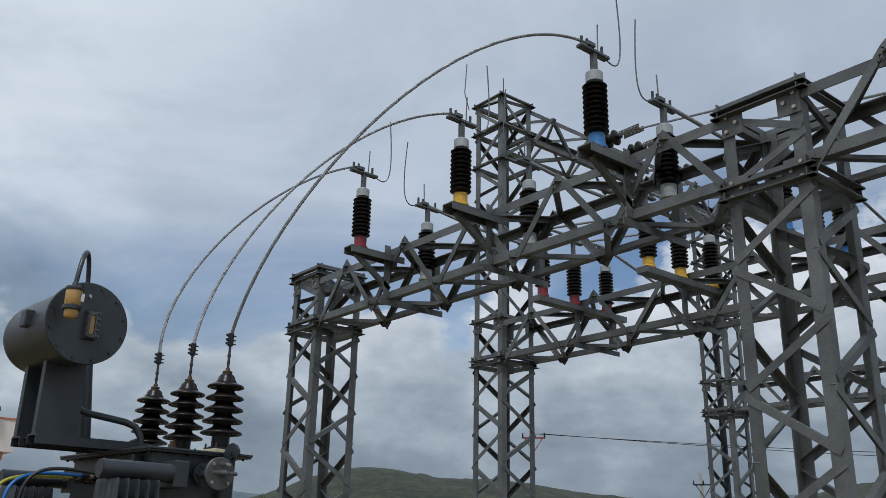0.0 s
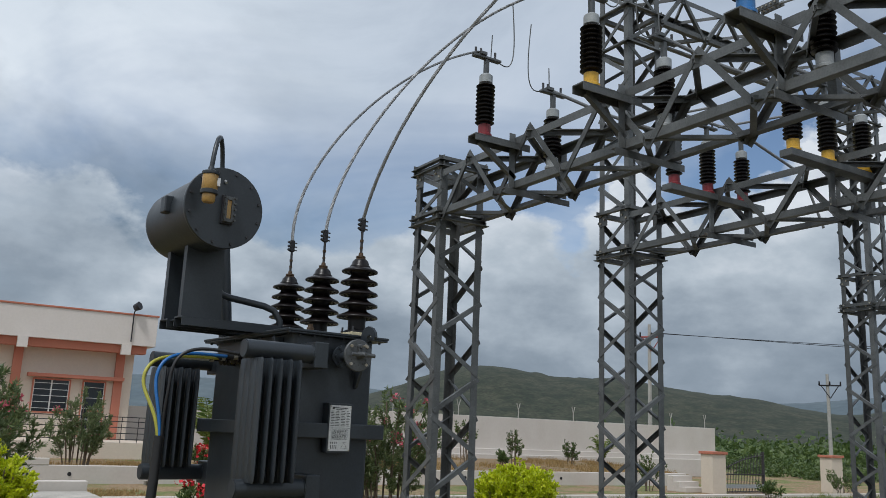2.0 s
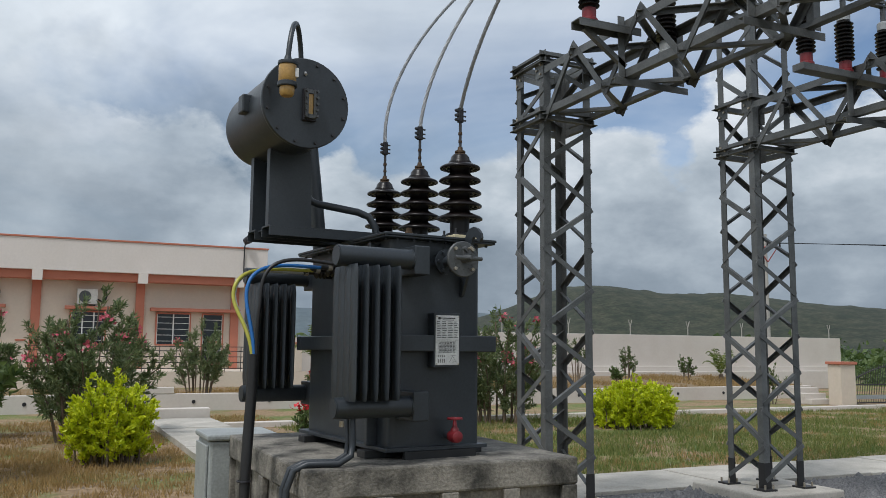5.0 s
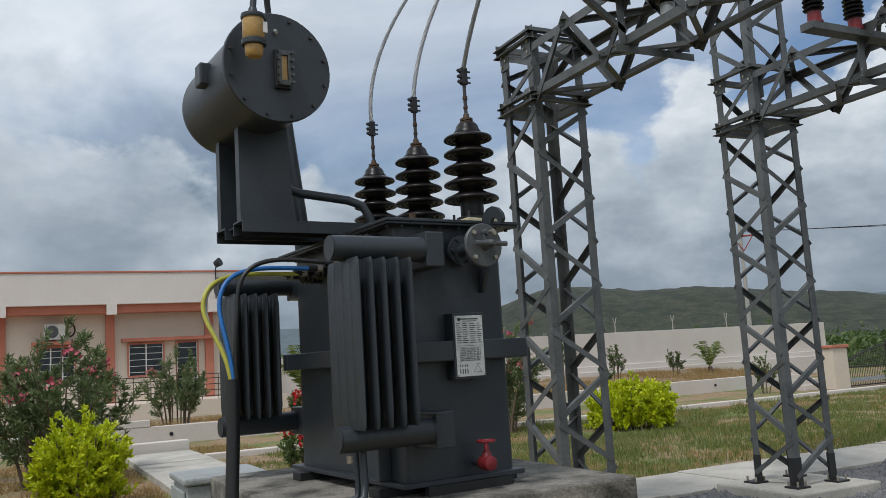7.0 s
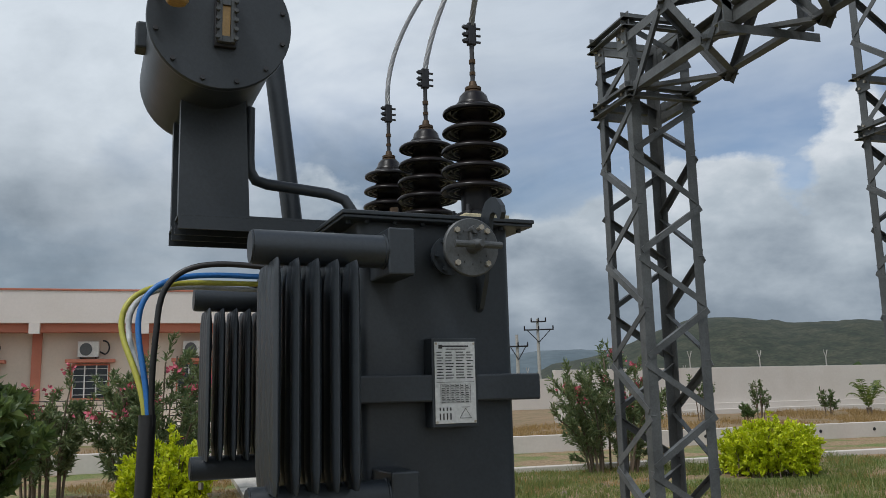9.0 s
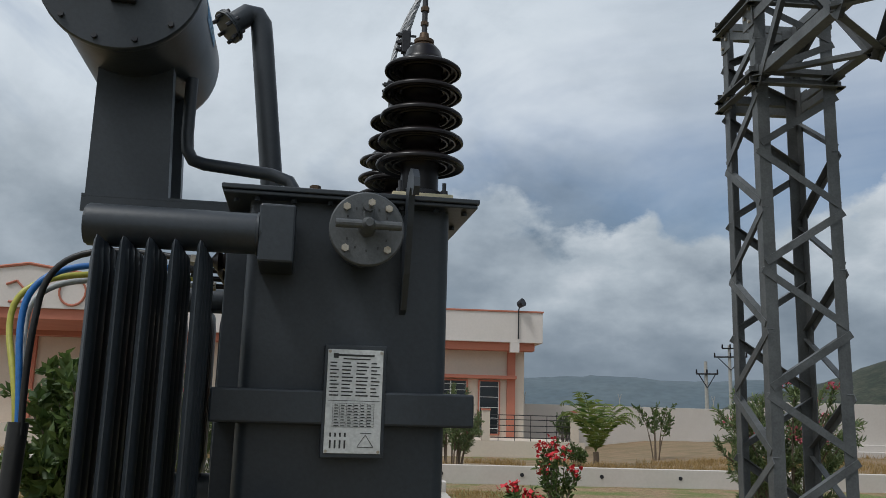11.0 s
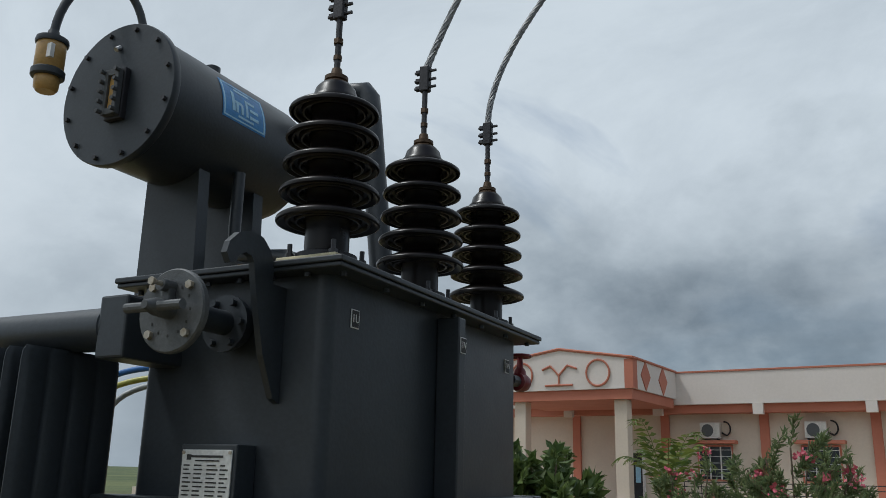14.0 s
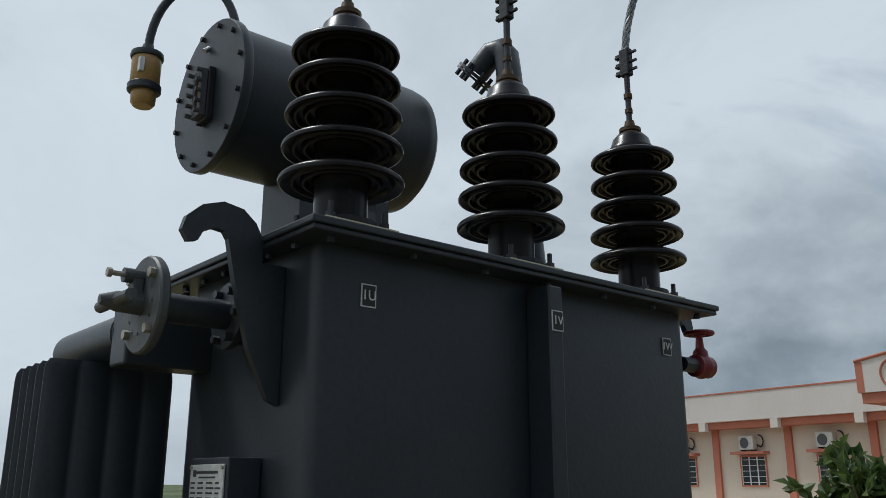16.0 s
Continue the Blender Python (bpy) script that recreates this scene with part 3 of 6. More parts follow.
for x in (-14.0, -9.3):
    part("pillar", box(B(), x - 0.28, x + 0.28, PY0 + 0.3, PY0 + 0.86, 0, 5.15, 0.02), "cream", port)
part("floor_slab", box(B(), -15.3, -8.6, PY0, BY - 4.71, 0, FLOOR - 0.003), "cream", port)
door = thing("door_1", (-11.2, BY, FLOOR), "dark glazed entrance door in a pale frame", "door", kind="structure")
part("leaf", box(B(), -11.75, -10.75, BY - 0.05, BY - 0.005, FLOOR, 3.5), "dark_metal", door)
part("frame", box(box(box(B(), -11.87, -11.75, BY - 0.1, BY - 0.004, FLOOR, 3.5), -10.75, -10.63, BY - 0.1, BY - 0.004, FLOOR, 3.5), -11.87, -10.63, BY - 0.1, BY - 0.004, 3.5, 3.62), "frame_white", door)
part("notice", box(B(), -11.1, -10.85, BY - 0.06, BY - 0.052, 2.2, 3.1), "logo_light", door)

# veranda railing
RAILY = BY - 4.55
rail = thing("veranda_railing", (0, RAILY, FLOOR), "dark metal veranda railing between cream posts", "railing")
for i in range(6):
    x = 10.87 - 3.9 * i
    part("post", box(B(), x - 0.17, x + 0.17, RAILY - 0.15, RAILY + 0.15, FLOOR, FLOOR + 1.2, 0.01), "cream", rail)
    part("post_cap", box(B(), x - 0.2, x + 0.2, RAILY - 0.18, RAILY + 0.18, FLOOR + 1.2005, FLOOR + 1.27, 0.01), "salmon", rail)
for z in (0.12, 0.36, 0.60, 0.84, 1.02):
    part("rail", box(B(), -8.4, 10.70, RAILY - 0.02, RAILY + 0.02, FLOOR + z, FLOOR + z + 0.035), "rail_metal", rail)
    part("rail", box(B(), 10.85, 10.89, RAILY + 0.152, BY - 0.3, FLOOR + z, FLOOR + z + 0.035), "rail_metal", rail)
for i in range(27):
    x = -8.1 + i * 0.71
    part("baluster", box(B(), x - 0.013, x + 0.013, RAILY - 0.017, RAILY + 0.017, FLOOR, FLOOR + 1.02), "rail_metal", rail)
for i in range(7):
    y = RAILY + 0.5 + i * 0.55
    part("baluster", box(B(), 10.857, 10.883, y - 0.013, y + 0.013, FLOOR, FLOOR + 1.02), "rail_metal", rail)

lamp = thing("roof_lamp", (8.9, BY - 1.1, 6.0), "dark floodlight on a thin pole at the parapet", "floodlight")
part("pole", tube(B(), [(8.9, BY - 1.22, 5.7), (8.9, BY - 1.22, 7.0), (8.95, BY - 1.3, 7.25)], 0.03, 8), "dark_metal", lamp)
bm = B()
cyl(bm, (8.9, BY - 1.3, 7.25), (9.08, BY - 1.5, 7.36), 0.16, 14, 0.2)
part("head", bm, "dark_metal", lamp)


# the building and its fittings were drawn to their own plan; here they are laid into the yard
for ob in list(scene.objects):
    kind = ob.name.split(".")[0]
    if ob.parent is None and kind in ("control_building", "entrance_portico", "door_1", "air_conditioner", "veranda_railing", "roof_lamp"):
        drop = 0.38 if kind == "entrance_portico" else 0.62
        o = BASE[ob]
        ob.location = (6.28 + 0.942 * (o.x - 8.74), 35.7 + 0.942 * (o.y - 38.15), o.z - drop)
        ob.scale = (0.942, 0.942, 1.0)


# ---- gantry ----
def zig(bm_list, p, q, perp, w, n, flip, out, parent, gap=0.03):
    """Zigzag braces between two parallel chords p and q (pairs of points)."""
    p0, p1, q0, q1 = map(Vector, (*p, *q))
    for i in range(n):
        a = p0.lerp(p1, (i + 0.06) / n)
        b = q0.lerp(q1, (i + 0.94) / n)
        if (i + flip) % 2:
            a, b = q0.lerp(q1, (i + 0.06) / n), p0.lerp(p1, (i + 0.94) / n)
        d = (b - a).normalized()
        a, b = a - d * gap + Vector(out) * 0.007, b + d * gap + Vector(out) * 0.007
        part("brace", angle_bar(B(), a, b, w, perp, -Vector(out), 0.006), "galv", parent)


def tower(x0, x1, y0, y1, top, label, n=9, z0=0.12, joint=4.0, high=False):
    th = thing("lattice_tower", ((x0 + x1) / 2, (y0 + y1) / 2, 0), label, "lattice tower", "gantry towers")
    part("footing", box(B(), x0 - 0.3, x1 + 0.3, y0 - 0.3, y1 + 0.3, -0.05, z0, 0.02), "slab", th)
    for sx, x in ((1, x0), (-1, x1)):
        for sy, y in ((1, y0), (-1, y1)):
            leg = part("leg", angle_bar(B(), (x, y, z0), (x, y, top), 0.085, (sx, 0, 0), (0, sy, 0), 0.009), "galv", th)
            part("foot", angle_bar(B(), (x - sx * 0.004, y - sy * 0.004, z0), (x - sx * 0.004, y - sy * 0.004, z0 + 0.3), 0.095, (sx, 0, 0), (0, sy, 0), 0.016), "black_foot", leg)
            part("base_plate", box(B(), x - 0.09, x + 0.09, y - 0.09, y + 0.09, z0, z0 + 0.02), "black_foot", leg)
            for dx, dy in ((-0.06, -0.06), (0.06, -0.06), (-0.06, 0.06), (0.06, 0.06)):
                part("anchor_bolt", cyl(B(), (x + dx, y + dy, z0 + 0.02), (x + dx, y + dy, z0 + 0.07), 0.012, 6), "bolt", leg)
    lo, hi = z0 + 0.1, joint - 0.06
    for k, (za, zb, nn) in enumerate(((lo, hi, n), (hi + 0.1, top - 0.03, max(2, round((top - hi - 0.1) / 0.48))))):
        zig(None, ((x0, y0, za), (x0, y0, zb)), ((x1, y0, za), (x1, y0, zb)), (0, 0, -1), 0.05, nn, 0, (0, -1, 0), th, 0.0)
        zig(None, ((x0, y1, za), (x0, y1, zb)), ((x1, y1, za), (x1, y1, zb)), (0, 0, -1), 0.05, nn, 1, (0, 1, 0), th, 0.0)
        zig(None, ((x0, y0, za), (x0, y0, zb)), ((x0, y1, za), (x0, y1, zb)), (0, 0, -1), 0.05, nn, 1, (-1, 0, 0), th, 0.0)
        zig(None, ((x1, y0, za), (x1, y0, zb)), ((x1, y1, za), (x1, y1, zb)), (0, 0, -1), 0.05, nn, 0, (1, 0, 0), th, 0.0)
    bands = [joint - 0.05, joint + 0.03, joint + 0.56, top - 0.02]
    if high:
        bands += [joint + 1.7, joint + 2.9, top - 0.5]
    for z in bands:
        for a, b, n1 in (((x0 - 0.05, y0, z), (x1 + 0.05, y0, z), (0, -1, 0)), ((x0 - 0.05, y1, z), (x1 + 0.05, y1, z), (0, 1, 0)), ((x0, y0 - 0.05, z), (x0, y1 + 0.05, z), (-1, 0, 0)), ((x1, y0 - 0.05, z), (x1, y1 + 0.05, z), (1, 0, 0))):
            part("collar", angle_bar(B(), a, b, 0.06, n1, (0, 0, 1), 0.007), "galv", th)
    for x, s in ((x0, -1), (x1, 1)):
        for y in (y0, y1):
            for z in (joint + 0.02, joint + 0.5):
                sy = 1 if y == y0 else -1
                bm = B()
                box(bm, x + s * 0.003, x + s * 0.011, min(y, y + sy * 0.16), max(y, y + sy * 0.16), z - 0.09, z + 0.09, 0.002)
                g = part("gusset", bm, "galv", th)
                for dy, dz in ((0.04, 0.05), (0.04, -0.05), (0.11, 0.0)):
                    part("bolt", cyl(B(), (x + s * 0.011, y + sy * dy, z + dz), (x + s * 0.026, y + sy * dy, z + dz), 0.014, 6), "bolt", g)
    if high:
        xc, yc = (x0 + x1) / 2, (y0 + y1) / 2
        for x in (x0, x1):
            for y in (y0, y1):
                part("peak_bar", angle_bar(B(), (x, y, top), (xc, yc, top + 0.14), 0.05, (1, 0, 0), (0, 1, 0)), "galv", th)
        part("spike", cyl(B(), (xc, yc, top + 0.14), (xc, yc, top + 0.5), 0.008, 6), "galv", th)
        part("spike", tube(B(), [(x0 - 0.15, y1, top - 0.1), (x0 - 0.2, y1 + 0.05, top + 0.2), (x0 - 0.12, y1 + 0.1, top + 0.75)], 0.008, 6), "galv", th)
    return th


AX0, AX1, AY0, AY1 = 2.745, 3.315, 2.69, 3.25
BX0, BX1 = 5.60, 6.19
CX0, CX1 = 11.7, 12.22
DY0, DY1 = -3.13, -2.56
JZ = 4.06
tower(AX0, AX1, AY0, AY1, 4.71, "galvanised steel lattice gantry tower on the lawn beside the transformer", joint=JZ)
tower(AX0, AX1, DY0, DY1, 4.63, "galvanised steel lattice gantry tower close to the path", joint=JZ - 0.056)
tower(BX0, BX1, AY0, AY1, 8.0, "tall galvanised steel lattice tower with peaked top", joint=JZ, high=True)
tower(BX0, BX1, DY0, DY1, 4.71, "galvanised steel lattice gantry tower in the second row", joint=JZ)
tower(CX0, CX1, AY0 + 0.5, AY1 + 0.5, 7.9, "tall galvanised lattice tower at the far row", joint=JZ, high=True)


def beam(x0, x1, y0, y1, z0, z1, label, n, verticals):
    """Box lattice girder along y."""
    th = thing("lattice_beam", ((x0 + x1) / 2, (y0 + y1) / 2, z0), label, "lattice girder", "gantry girders")
    for x, sx in ((x0, 1), (x1, -1)):
        for z, sz in ((z0, 1), (z1, -1)):
            part("chord", angle_bar(B(), (x, y0, z), (x, y1, z), 0.075, (sx, 0, 0), (0, 0, sz), 0.008), "galv", th)
    up = (0, 0, 1)
    zig(None, ((x0, y0, z0 - 0.01), (x0, y1, z0 - 0.01)), ((x0, y0, z1 + 0.02), (x0, y1, z1 + 0.02)), (0, -1, 0), 0.055, n, 0, (-1, 0, 0), th, 0.05)
    zig(None, ((x1, y0, z0 - 0.01), (x1, y1, z0 - 0.01)), ((x1, y0, z1 + 0.02), (x1, y1, z1 + 0.02)), (0, -1, 0), 0.055, n, 1, (1, 0, 0), th, 0.05)
    zig(None, ((x0, y0, z0), (x0, y1, z0)), ((x1, y0, z0), (x1, y1, z0)), (0, -1, 0), 0.05, n, 0, (0, 0, -1), th)
    zig(None, ((x0, y0, z1), (x0, y1, z1)), ((x1, y0, z1), (x1, y1, z1)), (0, -1, 0), 0.05, n, 1, (0, 0, 1), th)
    for y in verticals:
        for x, s in ((x0, -1), (x1, 1)):
            part("vertical", angle_bar(B(), (x + s * 0.008, y, z0), (x + s * 0.008, y, z1 + 0.03), 0.07, (0, 1, 0), (s, 0, 0), 0.007), "galv", th)
            for dz in (0.03, 0.09, 0.42, 0.48):
                part("bolt", cyl(B(), (x + s * 0.012, y + 0.04, z0 + dz), (x + s * 0.03, y + 0.04, z0 + dz), 0.012, 6), "bolt", th)
        for z in (z0 - 0.012,):
            part("cross_tie", angle_bar(B(), (x0 - 0.12, y, z), (x1 + 0.12, y, z), 0.06, (0, 1, 0), (0, 0, -1), 0.007), "galv", th)
    return th


PH = (1.30, -0.235, -1.77)
beam(AX0, AX1, DY1, AY0, JZ, JZ + 0.52, "galvanised lattice girder carrying the front row of post insulators", 10, PH)
beam(AX0, AX1, DY0 - 5.2, DY0, JZ, JZ + 0.52, "galvanised lattice girder continuing past the near tower", 10, (-4.3, -5.7, -7.2))
beam(BX0, BX1, DY1, AY0, JZ, JZ + 0.52, "galvanised lattice girder carrying the second row of insulators", 10, PH)
beam(BX0, BX1, DY0 - 5.2, DY0, JZ, JZ + 0.52, "galvanised lattice girder of the second row past its tower", 10, (-4.3, -5.7, -7.2))
beam(CX0, CX1, DY0, AY0 + 0.5, JZ, JZ + 0.52, "galvanised lattice girder of the far row", 12, PH)


def beam_x(y0, y1, x0, x1, z0, z1, label, n):
    th = thing("lattice_beam", ((x0 + x1) / 2, (y0 + y1) / 2, z0), label, "lattice girder", "gantry girders")
    for y, sy in ((y0, 1), (y1, -1)):
        for z, sz in ((z0, 1), (z1, -1)):
            part("chord", angle_bar(B(), (x0, y, z), (x1, y, z), 0.07, (0, sy, 0), (0, 0, sz), 0.008), "galv", th)
    zig(None, ((x0, y0, z0), (x1, y0, z0)), ((x0, y0, z1), (x1, y0, z1)), (1, 0, 0), 0.05, n, 0, (0, -1, 0), th)
    zig(None, ((x0, y1, z0), (x1, y1, z0)), ((x0, y1, z1), (x1, y1, z1)), (1, 0, 0), 0.05, n, 1, (0, 1, 0), th)
    zig(None, ((x0, y0, z0), (x1, y0, z0)), ((x0, y1, z0), (x1, y1, z0)), (1, 0, 0), 0.05, n, 0, (0, 0, -1), th)
    zig(None, ((x0, y0, z1), (x1, y0, z1)), ((x0, y1, z1), (x1, y1, z1)), (1, 0, 0), 0.05, n, 1, (0, 0, 1), th)
    return th


beam_x(AY0, AY1, BX1, CX0, 7.42, 7.94, "galvanised lattice girder high between the tall towers", 12)


# post insulators
def post_profile(r, n, pitch, core):
    prof = [(core, 0.0)]
    for i in range(n):
        z = pitch * (i + 0.25)
        prof += [(core, z), (r * 0.96, z + pitch * 0.12), (r, z + pitch * 0.25), (r * 0.93, z + pitch * 0.36), (core, z + pitch * 0.55)]
    prof.append((core, pitch * n + 0.01))
    return prof


def post_insulator(x, y, z, colour, label, group, small=False):
    th = thing("post_insulator", (x, y, z), label, "insulator", group)
    part("base_cap", lathe(B(), [(0.075, 0), (0.075, 0.02), (0.062, 0.03), (0.062, 0.115), (0.05, 0.12)], (x, y, z), 20), colour, th, smooth=True)
    part("porcelain_body", lathe(B(), post_profile(0.094, 10, 0.0415, 0.06), (x, y, z + 0.12), 24), "porcelain", th, smooth=True)
    part("top_cap", lathe(B(), [(0.05, 0), (0.066, 0.01), (0.066, 0.085), (0.05, 0.10)], (x, y, z + 0.54), 20), "cap", th, smooth=True)
    part("stem", box(B(), x - 0.022, x + 0.022, y - 0.022, y + 0.022, z + 0.64, z + 0.80, 0.005), "cast_grey", th)
    part("terminal", box(box(B(), x - 0.16, x + 0.16, y - 0.03, y + 0.03, z + 0.80, z + 0.825, 0.004), x - 0.1, x - 0.02, y - 0.045, y + 0.045, z + 0.8255, z + 0.86, 0.004), "cast_grey", th)
    for dx in (-0.13, -0.07, 0.1):
        part("bolt", cyl(B(), (x + dx, y, z + 0.826), (x + dx, y, z + 0.90), 0.012, 6), "dark_bolt", th)
    return th


COL = ("red", "yellow", "blue")
FX, RX = 2.36, 3.20
INS_Z = JZ + 0.44
for k, y in enumerate(PH):
    arm = thing("insulator_arm", (FX, y, INS_Z - 0.05), "galvanised channel arm beside the girder", "support arm", "insulator arms")
    part("channel", box(box(box(B(), FX - 0.14, AX0 + 0.12, y - 0.07, y + 0.07, INS_Z - 0.012, INS_Z, 0.002), FX - 0.14, AX0 + 0.12, y - 0.07, y - 0.06, INS_Z - 0.07, INS_Z - 0.013), FX - 0.14, AX0 + 0.12, y + 0.06, y + 0.07, INS_Z - 0.07, INS_Z - 0.013), "galv", arm)
    part("strut", angle_bar(B(), (FX - 0.05, y, INS_Z - 0.07), (AX0 - 0.01, y, JZ + 0.08), 0.045, (0, 1, 0), (1, 0, 0)), "galv", arm)
    post_insulator(FX, y, INS_Z, COL[k], "brown porcelain post insulator with %s base" % COL[k], "front row post insulators")
    RZ = INS_Z - 0.16
    post_insulator(RX, y, RZ, "cap", "brown porcelain post insulator behind the girder", "rear row post insulators")
    br = thing("switch_blade", (RX, y, RZ + 0.85), "aluminium isolator blade arm with arcing horns", "isolator")
    part("blade", tube(B(), [(RX, y, RZ + 0.84), (RX + 0.6, y - 0.12, RZ + 0.70), (RX + 1.25, y - 0.25, RZ + 0.62)], 0.018, 8), "wire", br)
    for x0, s, zz in ((FX, 1, INS_Z), (RX, -1, RZ)):
        part("horn", tube(B(), bez((x0 + 0.12 * s, y, zz + 0.82), (x0 + 0.34 * s, y, zz + 0.70), (x0 + 0.36 * s, y, zz + 0.9), (x0 + 0.30 * s, y, zz + 1.5), 12), 0.006, 6), "galv", br)
        part("horn", cyl(B(), (x0 + 0.05 * s, y, zz + 0.82), (x0 + 0.06 * s, y, zz + 1.08), 0.006, 6), "galv", br)
    for x in (4.95, 5.5, 6.1):
        post_insulator(x, y, INS_Z, COL[k], "brown porcelain post insulator with %s base on the second girder" % COL[k], "second row post insulators")
    arm = thing("insulator_arm", (4.95, y, INS_Z - 0.05), "galvanised channel arm across the second girder", "support arm", "insulator arms")
    part("channel", box(B(), 4.83, 6.4, y - 0.07, y + 0.07, INS_Z - 0.07, INS_Z, 0.002), "galv", arm)

# ---- transformer ----
LIDZ = 2.257
tr = thing("power_transformer", (0.08, 0, 1.08), "dark grey oil-filled power transformer on a concrete plinth", "transformer")
bm = B()
box(bm, -0.19, 0.35, -0.56, 0.56, 1.16, 2.219)
es = [e for e in bm.edges if abs(e.verts[0].co.z - e.verts[1].co.z) > 0.5]
bmesh.ops.bevel(bm, geom=es, offset=0.035, segments=4, affect="EDGES", profile=0.5)
part("tank", bm, "tank", tr, smooth=True)
part("tank_flange", box(B(), -0.255, 0.414, -0.612, 0.612, 2.2195, 2.2305, 0.003), "tank", tr)
lid = part("lid", box(B(), -0.26, 0.419, -0.617, 0.617, 2.231, LIDZ - 0.012, 0.003), "tank", tr)
for i in range(7):
    for x in (-0.225, 0.386):
        y = -0.56 + i * 0.187
        part("flange_bolt", cyl(B(), (x, y, 2.209), (x, y, 2.219), 0.008, 6), "tank", lid)
for i in range(6):
    for y in (-0.585, 0.585):
        x = -0.17 + i * 0.095
        part("flange_bolt", cyl(B(), (x, y, 2.209), (x, y, 2.219), 0.008, 6), "tank", lid)
# stiffeners
part("stiffener", box(B(), -0.25, 0.412, -0.625, -0.562, 1.64, 1.725, 0.006), "tank", tr)
part("stiffener", box(B(), -0.25, 0.412, 0.562, 0.625, 1.64, 1.725, 0.006), "tank", tr)
part("stiffener", box(B(), 0.352, 0.41, -0.5615, 0.5615, 1.642, 1.723, 0.006), "tank", tr)
part("stiffener", box(B(), -0.25, -0.192, -0.5615, 0.5615, 1.642, 1.723, 0.006), "tank", tr)
part("stiffener", box(B(), 0.352, 0.421, -0.034, 0.008, 1.725, 2.205, 0.004), "tank", tr)
part("stiffener", box(B(), 0.352, 0.421, -0.034, 0.008, 1.16, 1.64, 0.004), "tank", tr)
for za, zb in ((1.16, 1.639), (1.726, 2.205)):
    part("stiffener", box(B(), -0.252, -0.192, -0.425, -0.39, za, zb, 0.004), "tank", tr)
part("bottom_plate", box(B(), -0.23, 0.37, -0.60, 0.60, 1.14, 1.16, 0.003), "tank", tr)
for y in (-0.42, 0.42):
    part("skid", box(B(), -0.28, 0.42, y - 0.05, y + 0.05, 1.10, 1.139, 0.004), "black_foot", tr)
part("front_skirt", box(B(), -0.12, 0.30, -0.60, -0.57, 1.10, 1.139), "black_foot", tr)

# rating plate
part("plate_bracket", box(B(), 0.025, 0.182, -0.628, -0.562, 1.56, 1.84, 0.003), "tank", tr)
npl = part("rating_plate", box(B(), 0.033, 0.173, -0.632, -0.6285, 1.572, 1.828, 0.001), "plate", tr, "pale metal rating plate with tables of unreadable print")
random.seed(4)


def ink(x0, x1, z0, z1):
    part("print_bar", box(B(), x0, x1, -0.6328, -0.6321, z0, z1), "ink", npl)


ink(0.038, 0.168, 1.700, 1.7012)
ink(0.060, 0.15, 1.811, 1.816)
ink(0.072, 0.14, 1.803, 1.806)
cyl_b = B()
box(cyl_b, 0.047, 0.060, -0.6328, -0.6321, 1.806, 1.818, 0.0)
part("print_mark", cyl_b, "ink", npl)
for r in range(10):
    z = 1.793 - r * 0.009
    for x0, x1 in ((0.040, 0.040 + random.uniform(0.015, 0.024)), (0.070, 0.070 + random.uniform(0.02, 0.03)), (0.106, 0.106 + random.uniform(0.02, 0.032)), (0.143, 0.143 + random.uniform(0.012, 0.024))):
        ink(x0, x1, z, z + 0.0032)
for r in range(8):
    z = 1.688 - r * 0.0072
    for c in range(6):
        x = 0.055 + c * 0.0165
        ink(x, x + random.uniform(0.007, 0.012), z, z + 0.0025)
for k in range(9):
    ink(0.051, 0.154, 1.6935 - k * 0.0072, 1.6941 - k * 0.0072)
for k in range(7):
    ink(0.051 + k * 0.0171, 0.0516 + k * 0.0171, 1.636, 1.6938)
for k in range(4):
    ink(0.046 + k * 0.012, 0.0505 + k * 0.012, 1.584, 1.604)
    ink(0.046 + k * 0.012, 0.0505 + k * 0.012, 1.612, 1.622)
for a, b in (((0.115, 1.588), (0.155, 1.588)), ((0.115, 1.588), (0.135, 1.618)), ((0.155, 1.588), (0.135, 1.618)), ((0.122, 1.622), (0.15, 1.622))):
    part("print_bar", tube(B(), [(a[0], -0.6325, a[1]), (b[0], -0.6325, b[1])], 0.0008, 4), "ink", npl)
for x in (0.038, 0.168):
    for z in (1.577, 1.822):
        part("rivet", cyl(B(), (x, -0.6321, z), (x, -0.6345, z), 0.004, 10), "bolt", npl)


# phase labels
def phase_label(text, x, y, z):
    pl = part("phase_label", box(B(), x, x + 0.002, y - 0.017, y + 0.017, z - 0.022, z + 0.022), "white", tr, "small square label reading " + text)
    part("label_field", box(B(), x + 0.0022, x + 0.003, y - 0.0145, y + 0.0145, z - 0.0195, z + 0.0195), "ink", pl)
    cu = bpy.data.curves.new("label_text", "FONT")
    cu.body, cu.size, cu.align_x, cu.align_y, cu.extrude = text, 0.027, "CENTER", "CENTER", 0.0004
    ob = new("label_text", cu)
    ob.data.materials.append(M["white"])
    ob.parent = pl
    ob.matrix_local = Matrix.Translation(Vector((x + 0.0038, y, z)) - BASE[tr]) @ pose(0, 0, 0, 90, 0, 90)


phase_label("1U", 0.351, -0.451, 2.132)
phase_label("1V", 0.422, -0.012, 2.128)
phase_label("1W", 0.351, 0.470, 2.130)


